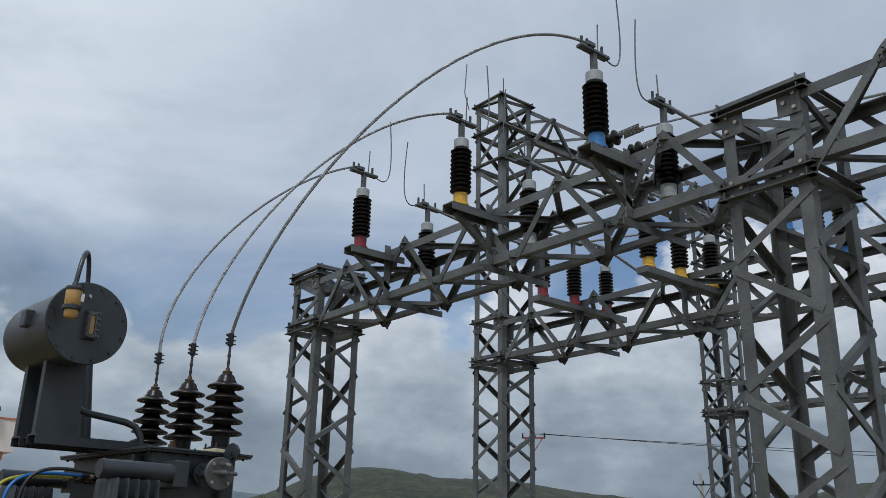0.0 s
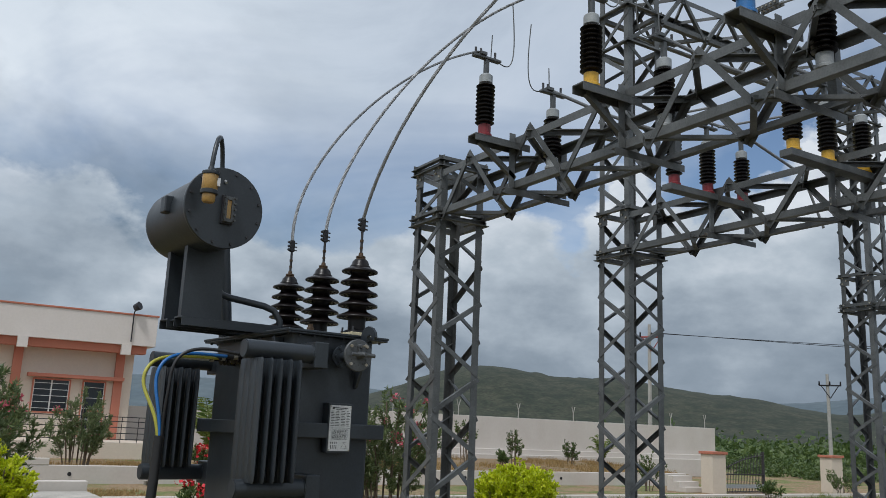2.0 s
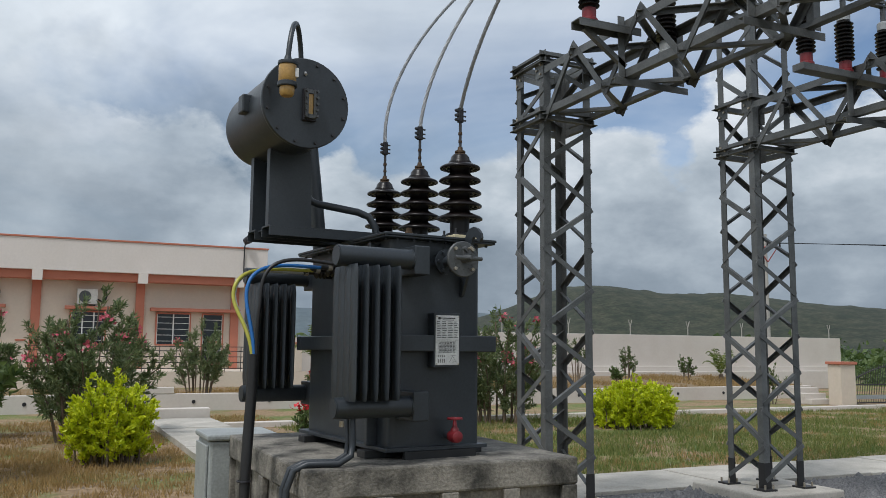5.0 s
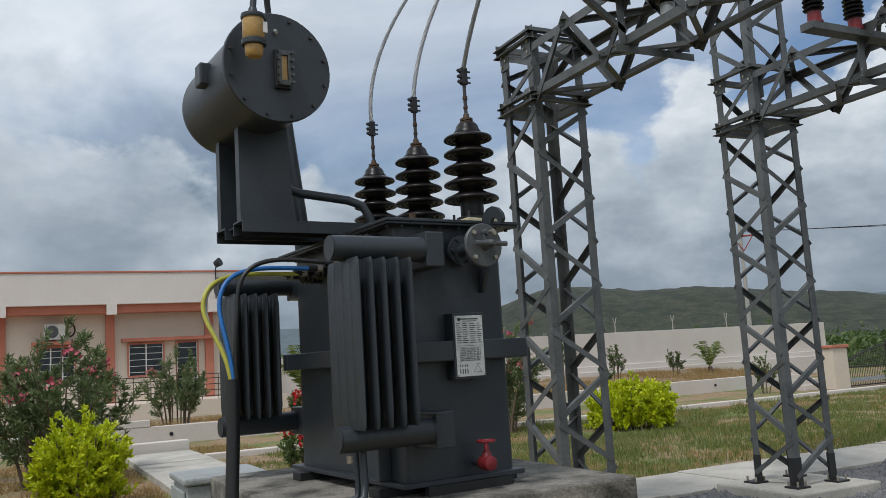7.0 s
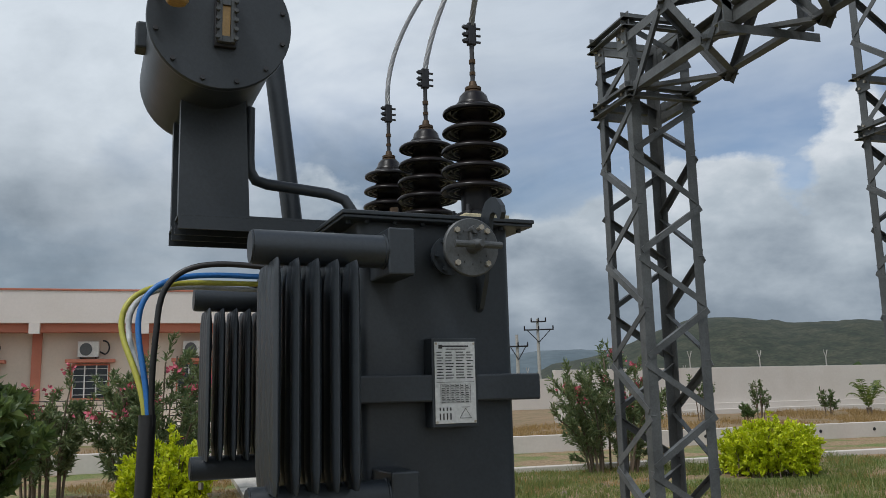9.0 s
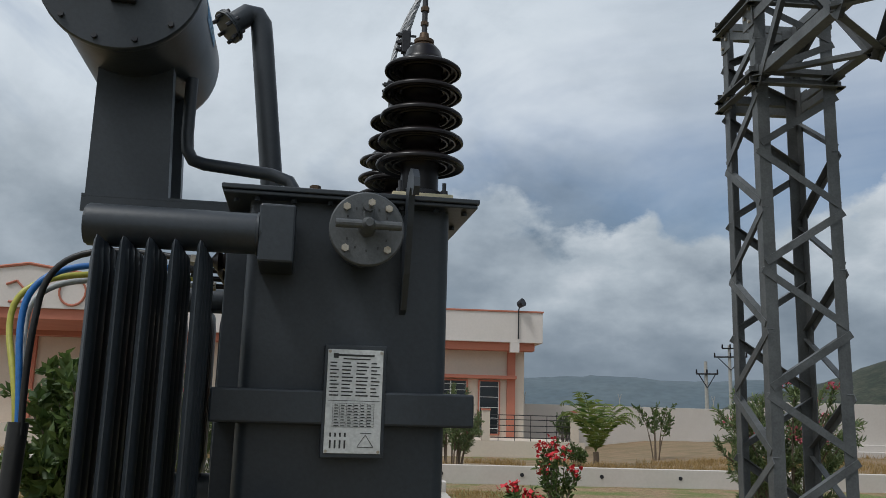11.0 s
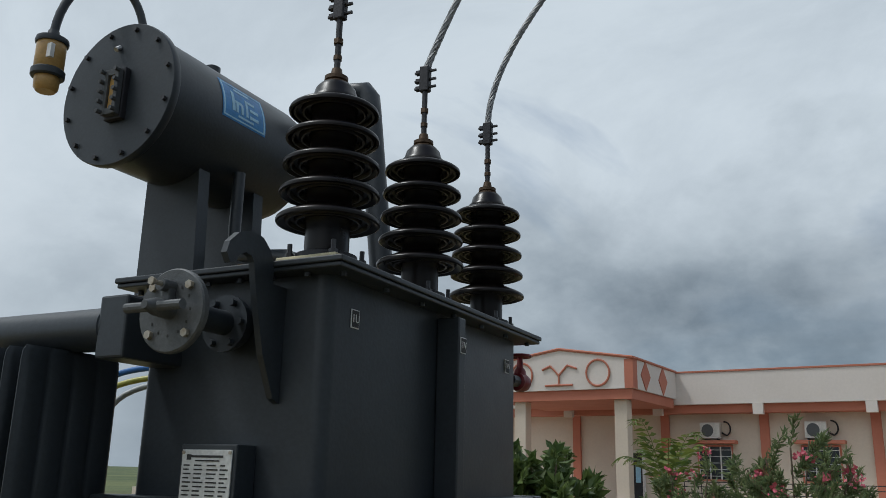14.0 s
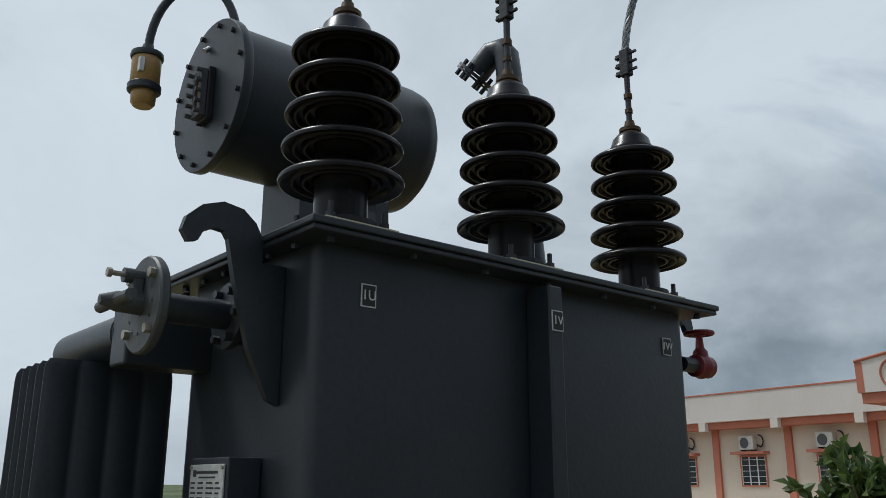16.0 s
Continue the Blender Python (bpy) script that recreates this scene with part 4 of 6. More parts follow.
# radiators
def fluted_panel(x, y, half, z0, z1):
    """A welded pair of pressed sheets: thin seams, rounded flutes between them."""
    bm = B()
    side = []
    n = 48
    for i in range(n + 1):
        u = i / n
        f = abs(math.sin(math.pi * 4 * u)) ** 0.7
        end = 0.006 * math.sqrt(max(0.0, 1 - (abs(2 * u - 1) - 0.94) ** 2 / 0.0036)) if abs(2 * u - 1) > 0.94 else 0.006
        side.append((max(end, 0.0015) + 0.0065 * f * (0.0 if u < 0.03 or u > 0.97 else 1.0), y - half + 2 * half * u))
    ring = [(x - w, q) for w, q in side] + [(x + w, q) for w, q in reversed(side)]
    levels = []
    for z, k, cut in ((z0, 0.3, 0.93), (z0 + 0.012, 0.6, 0.985), (z0 + 0.03, 0.65, 1.0), (z0 + 0.06, 1.0, 1.0), (z1 - 0.06, 1.0, 1.0), (z1 - 0.03, 0.65, 1.0), (z1 - 0.012, 0.6, 0.985), (z1, 0.3, 0.93)):
        levels.append([bm.verts.new((x + (px_ - x) * k, y + (q - y) * cut, z)) for px_, q in ring])
    m = len(ring)
    for a, b in zip(levels, levels[1:]):
        for i in range(m):
            bm.faces.new((a[i], a[(i + 1) % m], b[(i + 1) % m], b[i]))
    bm.faces.new(levels[0][::-1])
    bm.faces.new(levels[-1])
    return bm


def radiator(s):
    """A bank of pressed panels; s is -1 in front of the tank, 1 behind it."""
    y = -0.695 if s < 0 else 0.735
    ya, yb = min(y - s * 0.16, y + s * 0.05), max(y - s * 0.16, y + s * 0.05)
    th = part("radiator", box(B(), -0.153, -0.066, ya, yb, 2.022, 2.167, 0.006), "tank", tr)
    part("radiator_elbow", box(B(), -0.153, -0.066, ya, yb, 1.30, 1.445, 0.006), "tank", tr)
    for z in (2.098, 1.372):
        part("header_pipe", cyl(B(), (-0.553, y, z), (-0.145, y, z), 0.051, 28), "tank", th, smooth=True)
        part("end_cap", cyl(B(), (-0.559, y, z), (-0.5535, y, z), 0.047, 24), "tank", th)
        part("weld_bead", tube(B(), [(-0.156, y + 0.05 * math.cos(a), z + 0.05 * math.sin(a)) for a in [k * math.pi / 10 for k in range(21)]], 0.005, 6), "tank", th, smooth=True)
    for i in range(5):
        part("cooling_panel", fluted_panel(-0.503 + i * 0.0565, y, 0.14, 1.407, 2.05), "tank", th, smooth=True)
    part("drain_plug", cyl(B(), (-0.51, y, 1.285), (-0.51, y, 1.312), 0.012, 6), "bolt", th)


radiator(-1)
radiator(1)

# conservator on its pedestals
CX, CZ, CR = -0.612, 2.915, 0.222
cons = part("conservator", lathe(B(), [(CR, 0), (CR, 0.65), (CR * 0.97, 0.69), (CR * 0.85, 0.715), (0.05, 0.725)], m=Matrix.Translation((CX, -0.36, CZ)) @ pose(0, 0, 0, -90), seg=48), "tank", tr, smooth=True)
part("end_flange", lathe(B(), [(0.235, -0.012), (0.238, -0.008), (0.238, 0.014), (0.235, 0.018)], m=Matrix.Translation((CX, -0.372, CZ)) @ pose(0, 0, 0, -90), seg=48), "tank", cons, smooth=True)
for i in range(12):
    a = 2 * math.pi * (i + 0.5) / 12
    px_, pz_ = CX + 0.214 * math.cos(a), CZ + 0.214 * math.sin(a)
    part("flange_bolt", cyl(B(), (px_, -0.384, pz_), (px_, -0.395, pz_), 0.0085, 6), "dark_bolt", cons)
gx, gz = -0.598, 2.903
ga = part("oil_gauge", box(B(), gx - 0.036, gx + 0.036, -0.405, -0.3845, gz - 0.085, gz + 0.085, 0.003), "dark_metal", cons, "oil level gauge with a narrow amber glass")
part("gauge_frame", box(box(box(box(B(), gx - 0.030, gx - 0.014, -0.425, -0.4055, gz - 0.075, gz + 0.075, 0.002), gx + 0.014, gx + 0.030, -0.425, -0.4055, gz - 0.075, gz + 0.075, 0.002), gx - 0.0135, gx + 0.0135, -0.424, -0.4055, gz + 0.055, gz + 0.075), gx - 0.0135, gx + 0.0135, -0.424, -0.4055, gz - 0.075, gz - 0.055), "cast_grey", ga)
part("gauge_glass", box(B(), gx - 0.013, gx + 0.013, -0.415, -0.4055, gz - 0.054, gz + 0.054), "amber", ga)
for k in range(5):
    for x in (gx - 0.03, gx + 0.03):
        part("gauge_nut", cyl(B(), (x, -0.426, gz - 0.065 + k * 0.0325), (x, -0.442, gz - 0.065 + k * 0.0325), 0.0075, 6), "cast_grey", ga)
part("drain_stub", cyl(B(), (CX - 0.01, -0.384, CZ + 0.16), (CX - 0.01, -0.40, CZ + 0.145), 0.008, 8), "alu", cons)
part("filler_cap", lathe(B(), [(0.02, 0), (0.02, 0.03), (0.028, 0.032), (0.028, 0.055), (0.02, 0.06)], (CX, 0.02, CZ + CR - 0.005), 16), "tank", cons)
part("side_box", box(B(), CX - CR - 0.035, CX - CR + 0.03, -0.12, -0.04, CZ - 0.02, CZ + 0.08, 0.008), "tank", cons)
part("drain_valve", cyl(B(), (CX, 0.25, CZ - CR - 0.05), (CX, 0.25, CZ - CR + 0.01), 0.02, 12), "tank", cons)


def on_drum(a0, a1, y0, y1, lift, n=10):
    """A patch that lies on the drum, from angle a0 to a1 (degrees over +x)."""
    bm = B()
    rows = []
    for i in range(n + 1):
        a = radians(a0 + (a1 - a0) * i / n)
        rows.append([(bm.verts.new((CX + r * math.cos(a), y, CZ + r * math.sin(a)))) for r in (CR + lift, CR + lift + 0.0008) for y in (y0, y1)])
    for p, q in zip(rows, rows[1:]):
        bm.faces.new((p[2], p[3], q[3], q[2]))
        bm.faces.new((p[0], q[0], q[1], p[1]))
        bm.faces.new((p[0], p[2], q[2], q[0]))
        bm.faces.new((p[1], q[1], q[3], p[3]))
    bm.faces.new((rows[0][0], rows[0][1], rows[0][3], rows[0][2]))
    bm.faces.new((rows[-1][0], rows[-1][2], rows[-1][3], rows[-1][1]))
    return bm


lg = part("maker_badge", on_drum(-4, 34, -0.15, 0.07, 0.0005), "logo_blue", cons, "blue rectangular maker's badge with plain pale shapes")
for a0, a1, y0, y1 in [(q0 , q1, q2 - 0.055, q3 - 0.055) for q0, q1, q2, q3 in ((30.5, 32, -0.09, 0.12), (-2.5, -1, -0.09, 0.12), (-2, 32, -0.09, -0.083), (-2, 32, 0.113, 0.12), (5, 24, -0.05, -0.035), (5, 15, -0.03, -0.018), (13, 16, -0.035, 0.0), (5, 15, -0.005, 0.007), (5, 22, 0.02, 0.032), (19, 22, 0.032, 0.07), (5, 8, 0.04, 0.085), (12, 15, 0.04, 0.085), (26, 29, -0.03, 0.05), (1, 3, -0.02, 0.06))]:
    part("badge_mark", on_drum(a0, a1, y0, y1, 0.0018, 4), "logo_light", lg)

for y in (-0.13, 0.112):
    bm = B()
    sec = [(-0.71, 2.30), (-0.465, 2.30), (-0.485, 2.775), (-0.71, 2.775)]
    lo_ = [bm.verts.new((x, y + (0.035 if y > 0 else 0.0), z)) for x, z in sec]
    hi_ = [bm.verts.new((x, y + (0.085 if y > 0 else 0.05), z)) for x, z in sec]
    bm.faces.new(lo_)
    bm.faces.new(hi_[::-1])
    for i in range(4):
        bm.faces.new((lo_[i], hi_[i], hi_[(i + 1) % 4], lo_[(i + 1) % 4]))
    part("pedestal", bm, "tank", tr)
    part("pedestal_channel", box(box(box(B(), -0.712, 0.02, y - 0.03, y + 0.10, 2.292, 2.30), -0.712, 0.02, y - 0.03, y - 0.022, 2.2455, 2.2915), -0.712, 0.02, y + 0.092, y + 0.10, 2.2455, 2.2915), "tank", tr)
# the two channels carry a plate between them
part("pedestal_plate", box(B(), -0.695, -0.30, -0.025, 0.08, 2.285, 2.2915), "tank", tr)

# breather
bx, by, bz = -0.766, -0.52, 2.937
br = part("breather", lathe(B(), [(0.036, 0.02), (0.044, 0.03), (0.044, 0.11), (0.042, 0.115)], (bx, by, bz), 24), "amber", tr, "amber silica gel breather hanging from a bent pipe", smooth=True)
part("breather_cup", lathe(B(), [(0.028, -0.045), (0.036, -0.035), (0.038, 0.0), (0.034, 0.01)], (bx, by, bz), 24), "amber", br, smooth=True)
part("breather_ring", lathe(B(), [(0.046, 0.0), (0.050, 0.004), (0.050, 0.022), (0.046, 0.026)], (bx, by, bz), 24), "tank", br, smooth=True)
part("breather_cap", lathe(B(), [(0.048, 0.112), (0.050, 0.118), (0.048, 0.13), (0.02, 0.142), (0.016, 0.16)], (bx, by, bz), 24), "tank", br, smooth=True)
bmw = B()
box(bmw, bx + 0.028, bx + 0.046, by - 0.036, by - 0.022, bz + 0.05, bz + 0.095)
part("breather_label", bmw, "white", br)
part("breather_pipe", tube(B(), bez((bx, by, bz + 0.15), (bx + 0.02, by + 0.0, bz + 0.42), (CX - 0.02, -0.31, CZ + 0.50), (CX, -0.30, CZ + 0.20), 20), 0.0135, 12), "tank", tr, smooth=True)

# relief vent
part("vent_pipe", tube(B(), [(-0.145, 0.53, 2.246), (-0.168, 0.53, 2.45), (-0.255, 0.53, 3.15), (-0.264, 0.53, 3.215), (-0.284, 0.525, 3.245), (-0.318, 0.515, 3.245), (-0.378, 0.495, 3.185)], 0.044, 18), "tank", tr, smooth=True)
vd = Vector((-0.68, -0.24, -0.68)).normalized()
vp = Vector((-0.380, 0.494, 3.183))
part("vent_flange", cyl(B(), vp, vp + vd * 0.012, 0.070, 20), "tank", tr)
part("vent_diaphragm", cyl(B(), vp + vd * 0.014, vp + vd * 0.022, 0.070, 20), "tank", tr)
vq = vd.to_track_quat("Z", "Y")
for i in range(6):
    o = vq @ Vector((0.055 * math.cos(i * math.pi / 3), 0.055 * math.sin(i * math.pi / 3), 0))
    part("vent_bolt", cyl(B(), vp + o - vd * 0.02, vp + o + vd * 0.045, 0.008, 6), "dark_bolt", tr)
part("vent_foot", cyl(B(), (-0.145, 0.53, 2.2455), (-0.145, 0.53, 2.25), 0.07, 20), "tank", tr)

# oil pipe to the conservator
part("oil_pipe", tube(B(), [(-0.445, 0.02, 2.76), (-0.445, 0.02, 2.56), (-0.44, 0.018, 2.51), (-0.42, 0.012, 2.475), (-0.38, 0.0, 2.46), (-0.28, -0.025, 2.445), (-0.16, -0.06, 2.425), (-0.10, -0.08, 2.40), (-0.065, -0.095, 2.34), (-0.06, -0.10, 2.246)], 0.021, 12), "tank", tr, smooth=True)
part("oil_pipe_union", lathe(B(), [(0.026, 0), (0.026, 0.03), (0.018, 0.034)], (-0.06, -0.10, LIDZ), 6), "brass", tr)
part("thermometer_pocket", lathe(B(), [(0.024, 0), (0.024, 0.025), (0.016, 0.027), (0.016, 0.045)], (-0.02, -0.42, LIDZ), 6), "brass", tr)

# valve at the front
fx, fz = 0.105, 2.11
vv = part("tap_changer", lathe(B(), [(0.05, 0.0), (0.055, 0.004), (0.055, 0.018), (0.028, 0.02), (0.028, 0.19)], m=Matrix.Translation((fx, -0.575, fz)) @ pose(0, 0, 0, 90), seg=24), "tank", tr, smooth=True)
part("neck_flange", lathe(B(), [(0.066, 0), (0.066, 0.014)], m=Matrix.Translation((fx, -0.602, fz)) @ pose(0, 0, 0, 90), seg=24), "tank", vv)
for i in range(6):
    a = math.pi / 3 * i
    q0, q1 = fx + 0.052 * math.cos(a), fz + 0.052 * math.sin(a)
    part("neck_bolt", cyl(B(), (q0, -0.6165, q1), (q0, -0.630, q1), 0.0085, 6), "tank", vv)
disc = part("selector_disc", lathe(B(), [(0.088, 0), (0.0915, 0.004), (0.0915, 0.016), (0.088, 0.02), (0.03, 0.021)], m=Matrix.Translation((fx, -0.765, fz)) @ pose(0, 0, 0, 90), seg=40), "cast_grey", vv, "round cast position disc with a cross handle", smooth=True)
part("selector_hub", lathe(B(), [(0.021, 0), (0.019, 0.045), (0.014, 0.06), (0.009, 0.075)], m=Matrix.Translation((fx, -0.785, fz)) @ pose(0, 0, 0, 90), seg=20), "cast_grey", disc, smooth=True)
part("selector_handle", cyl(B(), (fx - 0.078, -0.832, fz), (fx + 0.078, -0.832, fz), 0.011, 12), "cast_grey", disc)
part("selector_boss", box(cyl(B(), (fx, -0.785, fz + 0.050), (fx, -0.822, fz + 0.050), 0.014, 14), fx - 0.012, fx + 0.012, -0.806, -0.7865, fz + 0.004, fz + 0.052, 0.003), "cast_grey", disc)
part("lock_screw", cyl(cyl(B(), (fx + 0.004, -0.8225, fz + 0.050), (fx + 0.004, -0.845, fz + 0.050), 0.005, 8), (fx + 0.004, -0.845, fz + 0.050), (fx + 0.004, -0.853, fz + 0.050), 0.009, 6), "bolt", disc)
for i in range(4):
    a = math.pi / 2 * i + math.pi / 4
    q0, q1 = fx + 0.072 * math.cos(a), fz + 0.072 * math.sin(a)
    part("disc_bolt", cyl(B(), (q0, -0.785, q1), (q0, -0.795, q1), 0.0095, 6), "bolt", disc)
for i in range(12):
    a = 2 * math.pi * i / 12
    q0, q1 = fx + 0.055 * math.cos(a), fz + 0.055 * math.sin(a)
    part("disc_mark", box(B(), q0 - 0.002, q0 + 0.002, -0.7868, -0.7862, q1 - 0.003, q1 + 0.003), "ink", disc)


# lifting hooks
def hook(x, s):
    bm = B()
    prof = [(-0.562, 1.93), (-0.585, 1.94), (-0.63, 2.03), (-0.665, 2.15), (-0.69, 2.232), (-0.70, 2.247), (-0.722, 2.25), (-0.745, 2.238), (-0.755, 2.217), (-0.775, 2.212), (-0.79, 2.235), (-0.782, 2.265), (-0.75, 2.296), (-0.705, 2.312), (-0.66, 2.304), (-0.63, 2.278), (-0.613, 2.246), (-0.6115, 2.192), (-0.562, 2.192)]
    prof = [(-0.6115 + (q + 0.6115) * 0.9, 2.192 + (z - 2.192) * 0.86) if z > 2.192 else (q, z) for q, z in prof]
    a = [bm.verts.new((x - 0.008, -s * -y if s > 0 else y, z)) for y, z in prof] if s < 0 else [bm.verts.new((x - 0.008, -y, z)) for y, z in prof]
    b = [bm.verts.new((v.co.x + 0.016, v.co.y, v.co.z)) for v in a]
    bm.faces.new(a)
    bm.faces.new(b[::-1])
    for i in range(len(a)):
        j = (i + 1) % len(a)
        bm.faces.new((a[i], b[i], b[j], a[j]))
    part("lifting_hook", bm, "tank", tr)


hook(0.225, -1)
hook(0.225, 1)


# bushings
def bushing(y, label):
    x = 0.272
    th = thing("high_voltage_bushing", (x, y, LIDZ), label, "bushing", "high voltage bushings")
    part("gasket_plate", box(B(), x - 0.085, x + 0.085, y - 0.085, y + 0.085, LIDZ - 0.0118, LIDZ + 0.014, 0.004), "gasket", th)
    part("clamp_ring", lathe(B(), [(0.075, 0.0145), (0.075, 0.028), (0.058, 0.034)], (x, y, LIDZ), 28), "dark_metal", th)
    for dx in (-0.062, 0.062):
        for dy in (-0.062, 0.062):
            part("stud_bolt", cyl(cyl(B(), (x + dx, y + dy, LIDZ), (x + dx, y + dy, LIDZ + 0.050), 0.006, 6), (x + dx, y + dy, LIDZ + 0.0145), (x + dx, y + dy, LIDZ + 0.027), 0.011, 6), "dark_bolt", th)
    prof = [(0.054, 0.015), (0.054, 0.092)]
    for i in range(5):
        z = 0.112 + i * 0.0715
        r = 0.127 - 0.0035 * i
        prof += [(0.054, z - 0.006), (0.060, z + 0.008), (0.070, z + 0.009), (0.074, z - 0.003), (0.079, z - 0.003), (0.083, z + 0.007), (0.092, z + 0.006), (0.096, z - 0.004), (0.101, z - 0.004), (0.105, z + 0.003), (r - 0.006, z - 0.006), (r - 0.001, z - 0.004), (r, z + 0.001), (r - 0.002, z + 0.006), (r - 0.008, z + 0.0105), (r - 0.028, z + 0.019), (r - 0.048, z + 0.028), (0.064, z + 0.035), (0.056, z + 0.043)]
    prof += [(0.050, 0.462), (0.040, 0.474)]
    part("shed_body", lathe(B(), prof, (x, y, LIDZ), 40), "porcelain", th, "glossy dark brown porcelain with five ribbed sheds", smooth=True)
    part("top_cap", lathe(B(), [(0.036, 0.467), (0.036, 0.478), (0.026, 0.484), (0.03, 0.487), (0.03, 0.497), (0.016, 0.502), (0.013, 0.52)], (x, y, LIDZ), 20), "brass", th, smooth=True)
    part("stud", cyl(B(), (x, y, LIDZ + 0.515), (x, y, LIDZ + 0.70), 0.0085, 10), "dark_bolt", th)
    part("stud_nut", lathe(B(), [(0.013, 0), (0.013, 0.014)], (x, y, LIDZ + 0.59), 6), "brass", th)
    part("stud_nut", lathe(B(), [(0.012, 0), (0.012, 0.012)], (x, y, LIDZ + 0.545), 6), "brass", th)
    cl = part("clamp", box(B(), x - 0.016, x + 0.016, y - 0.012, y + 0.012, LIDZ + 0.66, LIDZ + 0.745, 0.004), "dark_metal", th)
    for dz in (0.675, 0.70, 0.728):
        part("clamp_bolt", cyl(B(), (x - 0.036, y, LIDZ + dz), (x + 0.036, y, LIDZ + dz), 0.005, 6), "dark_bolt", cl)
        part("clamp_nut", cyl(B(), (x - 0.030, y, LIDZ + dz), (x - 0.017, y, LIDZ + dz), 0.010, 6), "dark_bolt", cl)
    return th


BUY = (-0.468, 0.004, 0.48)
for y in BUY:
    bushing(y, "brown porcelain high-voltage bushing bolted to the lid")


def strand_wire(name, pts, r, label):
    """A stranded conductor: six wires laid round a core."""
    th = thing(name, pts[0], label, "conductor", "overhead conductors")
    pts = [Vector(p) for p in pts]
    length = 0.0
    acc = [0.0]
    for a, b in zip(pts, pts[1:]):
        length += (b - a).length
        acc.append(length)
    for s in range(6):
        path = []
        for i, p in enumerate(pts):
            d = (pts[min(i + 1, len(pts) - 1)] - pts[max(i - 1, 0)]).normalized()
            u = d.cross(Vector((0.9, 0.4, 0.1))).normalized()
            v = d.cross(u)
            a = acc[i] / 0.16 * 2 * math.pi + s * math.pi / 3
            path.append(p + (u * math.cos(a) + v * math.sin(a)) * r * 0.62)
        part("strand", tube(B(), path, r * 0.42, 5), "wire", th, smooth=True)
    return th


TURNED = Matrix.Translation((0.3, -0.55, 0)) @ pose(0, 0, 0, 0, 0, 5.5) @ Matrix.Translation((-0.3, 0.55, 0))
TOPZ = INS_Z + 0.86
for y, py, c1, c2 in ((BUY[0], PH[2], (0.01, -0.45, 0.96), (-0.99, 0.16, 0.04)), (BUY[1], PH[1], (0.16, 0.22, 0.80), (-0.75, 0.55, -0.02)), (BUY[2], PH[0], (-0.04, 0.07, 0.66), (-0.85, 0.02, -0.36))):
    s0 = TURNED @ Vector((0.272, y, LIDZ + 0.73))
    e0 = Vector((FX - 0.10, py, TOPZ))
    strand_wire("conductor_wire", bez(s0, s0 + Vector(c1), e0 + Vector(c2), e0, 110), 0.0115, "grey stranded aluminium conductor from bushing to gantry insulator")


# gate valves
def gate_valve(p, d, label):
    p, d = Vector(p), Vector(d)
    th = thing("gate_valve", p, label, "valve", "red valves")
    part("body", lathe(B(), [(0.022, -0.035), (0.03, -0.03), (0.03, -0.012), (0.034, 0.0), (0.03, 0.012), (0.03, 0.03), (0.022, 0.035)], m=Matrix.Translation(p) @ d.to_track_quat("Z", "Y").to_matrix().to_4x4(), seg=16), "red", th, smooth=True)
    part("bonnet", lathe(B(), [(0.024, 0.0), (0.02, 0.04), (0.012, 0.05), (0.008, 0.09)], p, 14), "red", th, smooth=True)
    part("wheel", tube(B(), [p + Vector((0.036 * math.cos(a), 0.036 * math.sin(a), 0.09)) for a in [2 * math.pi * k / 20 for k in range(21)]], 0.006, 8), "red", th)
    part("spoke", cyl(cyl(B(), p + Vector((-0.034, 0, 0.09)), p + Vector((0.034, 0, 0.09)), 0.005, 6), p + Vector((0, -0.034, 0.09)), p + Vector((0, 0.034, 0.09)), 0.005, 6), "red", th)
    part("stub_pipe", cyl(B(), p + d * 0.036, p + d * 0.09, 0.02, 12), "tank", th)


gate_valve((0.14, -0.65, 1.21), (0, 1, 0), "red painted drain valve with handwheel at the tank bottom")
gate_valve((0.32, 0.665, 2.10), (0, -1, 0), "red painted filter valve with handwheel near the lid")

# low voltage terminals and cables
for k, y in enumerate((-0.30, -0.12, 0.06, 0.24)):
    th = thing("low_voltage_bushing", (-0.20, y, 2.09), "short dark low-voltage bushing on the tank side", "bushing", "low voltage bushings")
    part("ribbed_body", lathe(B(), [(0.03, 0), (0.03, 0.03)] + [(r, 0.03 + 0.012 * i) for i, r in enumerate((0.022, 0.033, 0.022, 0.033, 0.022, 0.033, 0.02))] + [(0.009, 0.11), (0.009, 0.17)], m=Matrix.Translation((-0.192, y, 2.09)) @ pose(0, 0, 0, 0, -90), seg=18), "porcelain", th, smooth=True)
    part("terminal_nut", cyl(B(), (-0.36, y, 2.09), (-0.335, y, 2.09), 0.016, 6), "bolt", th)
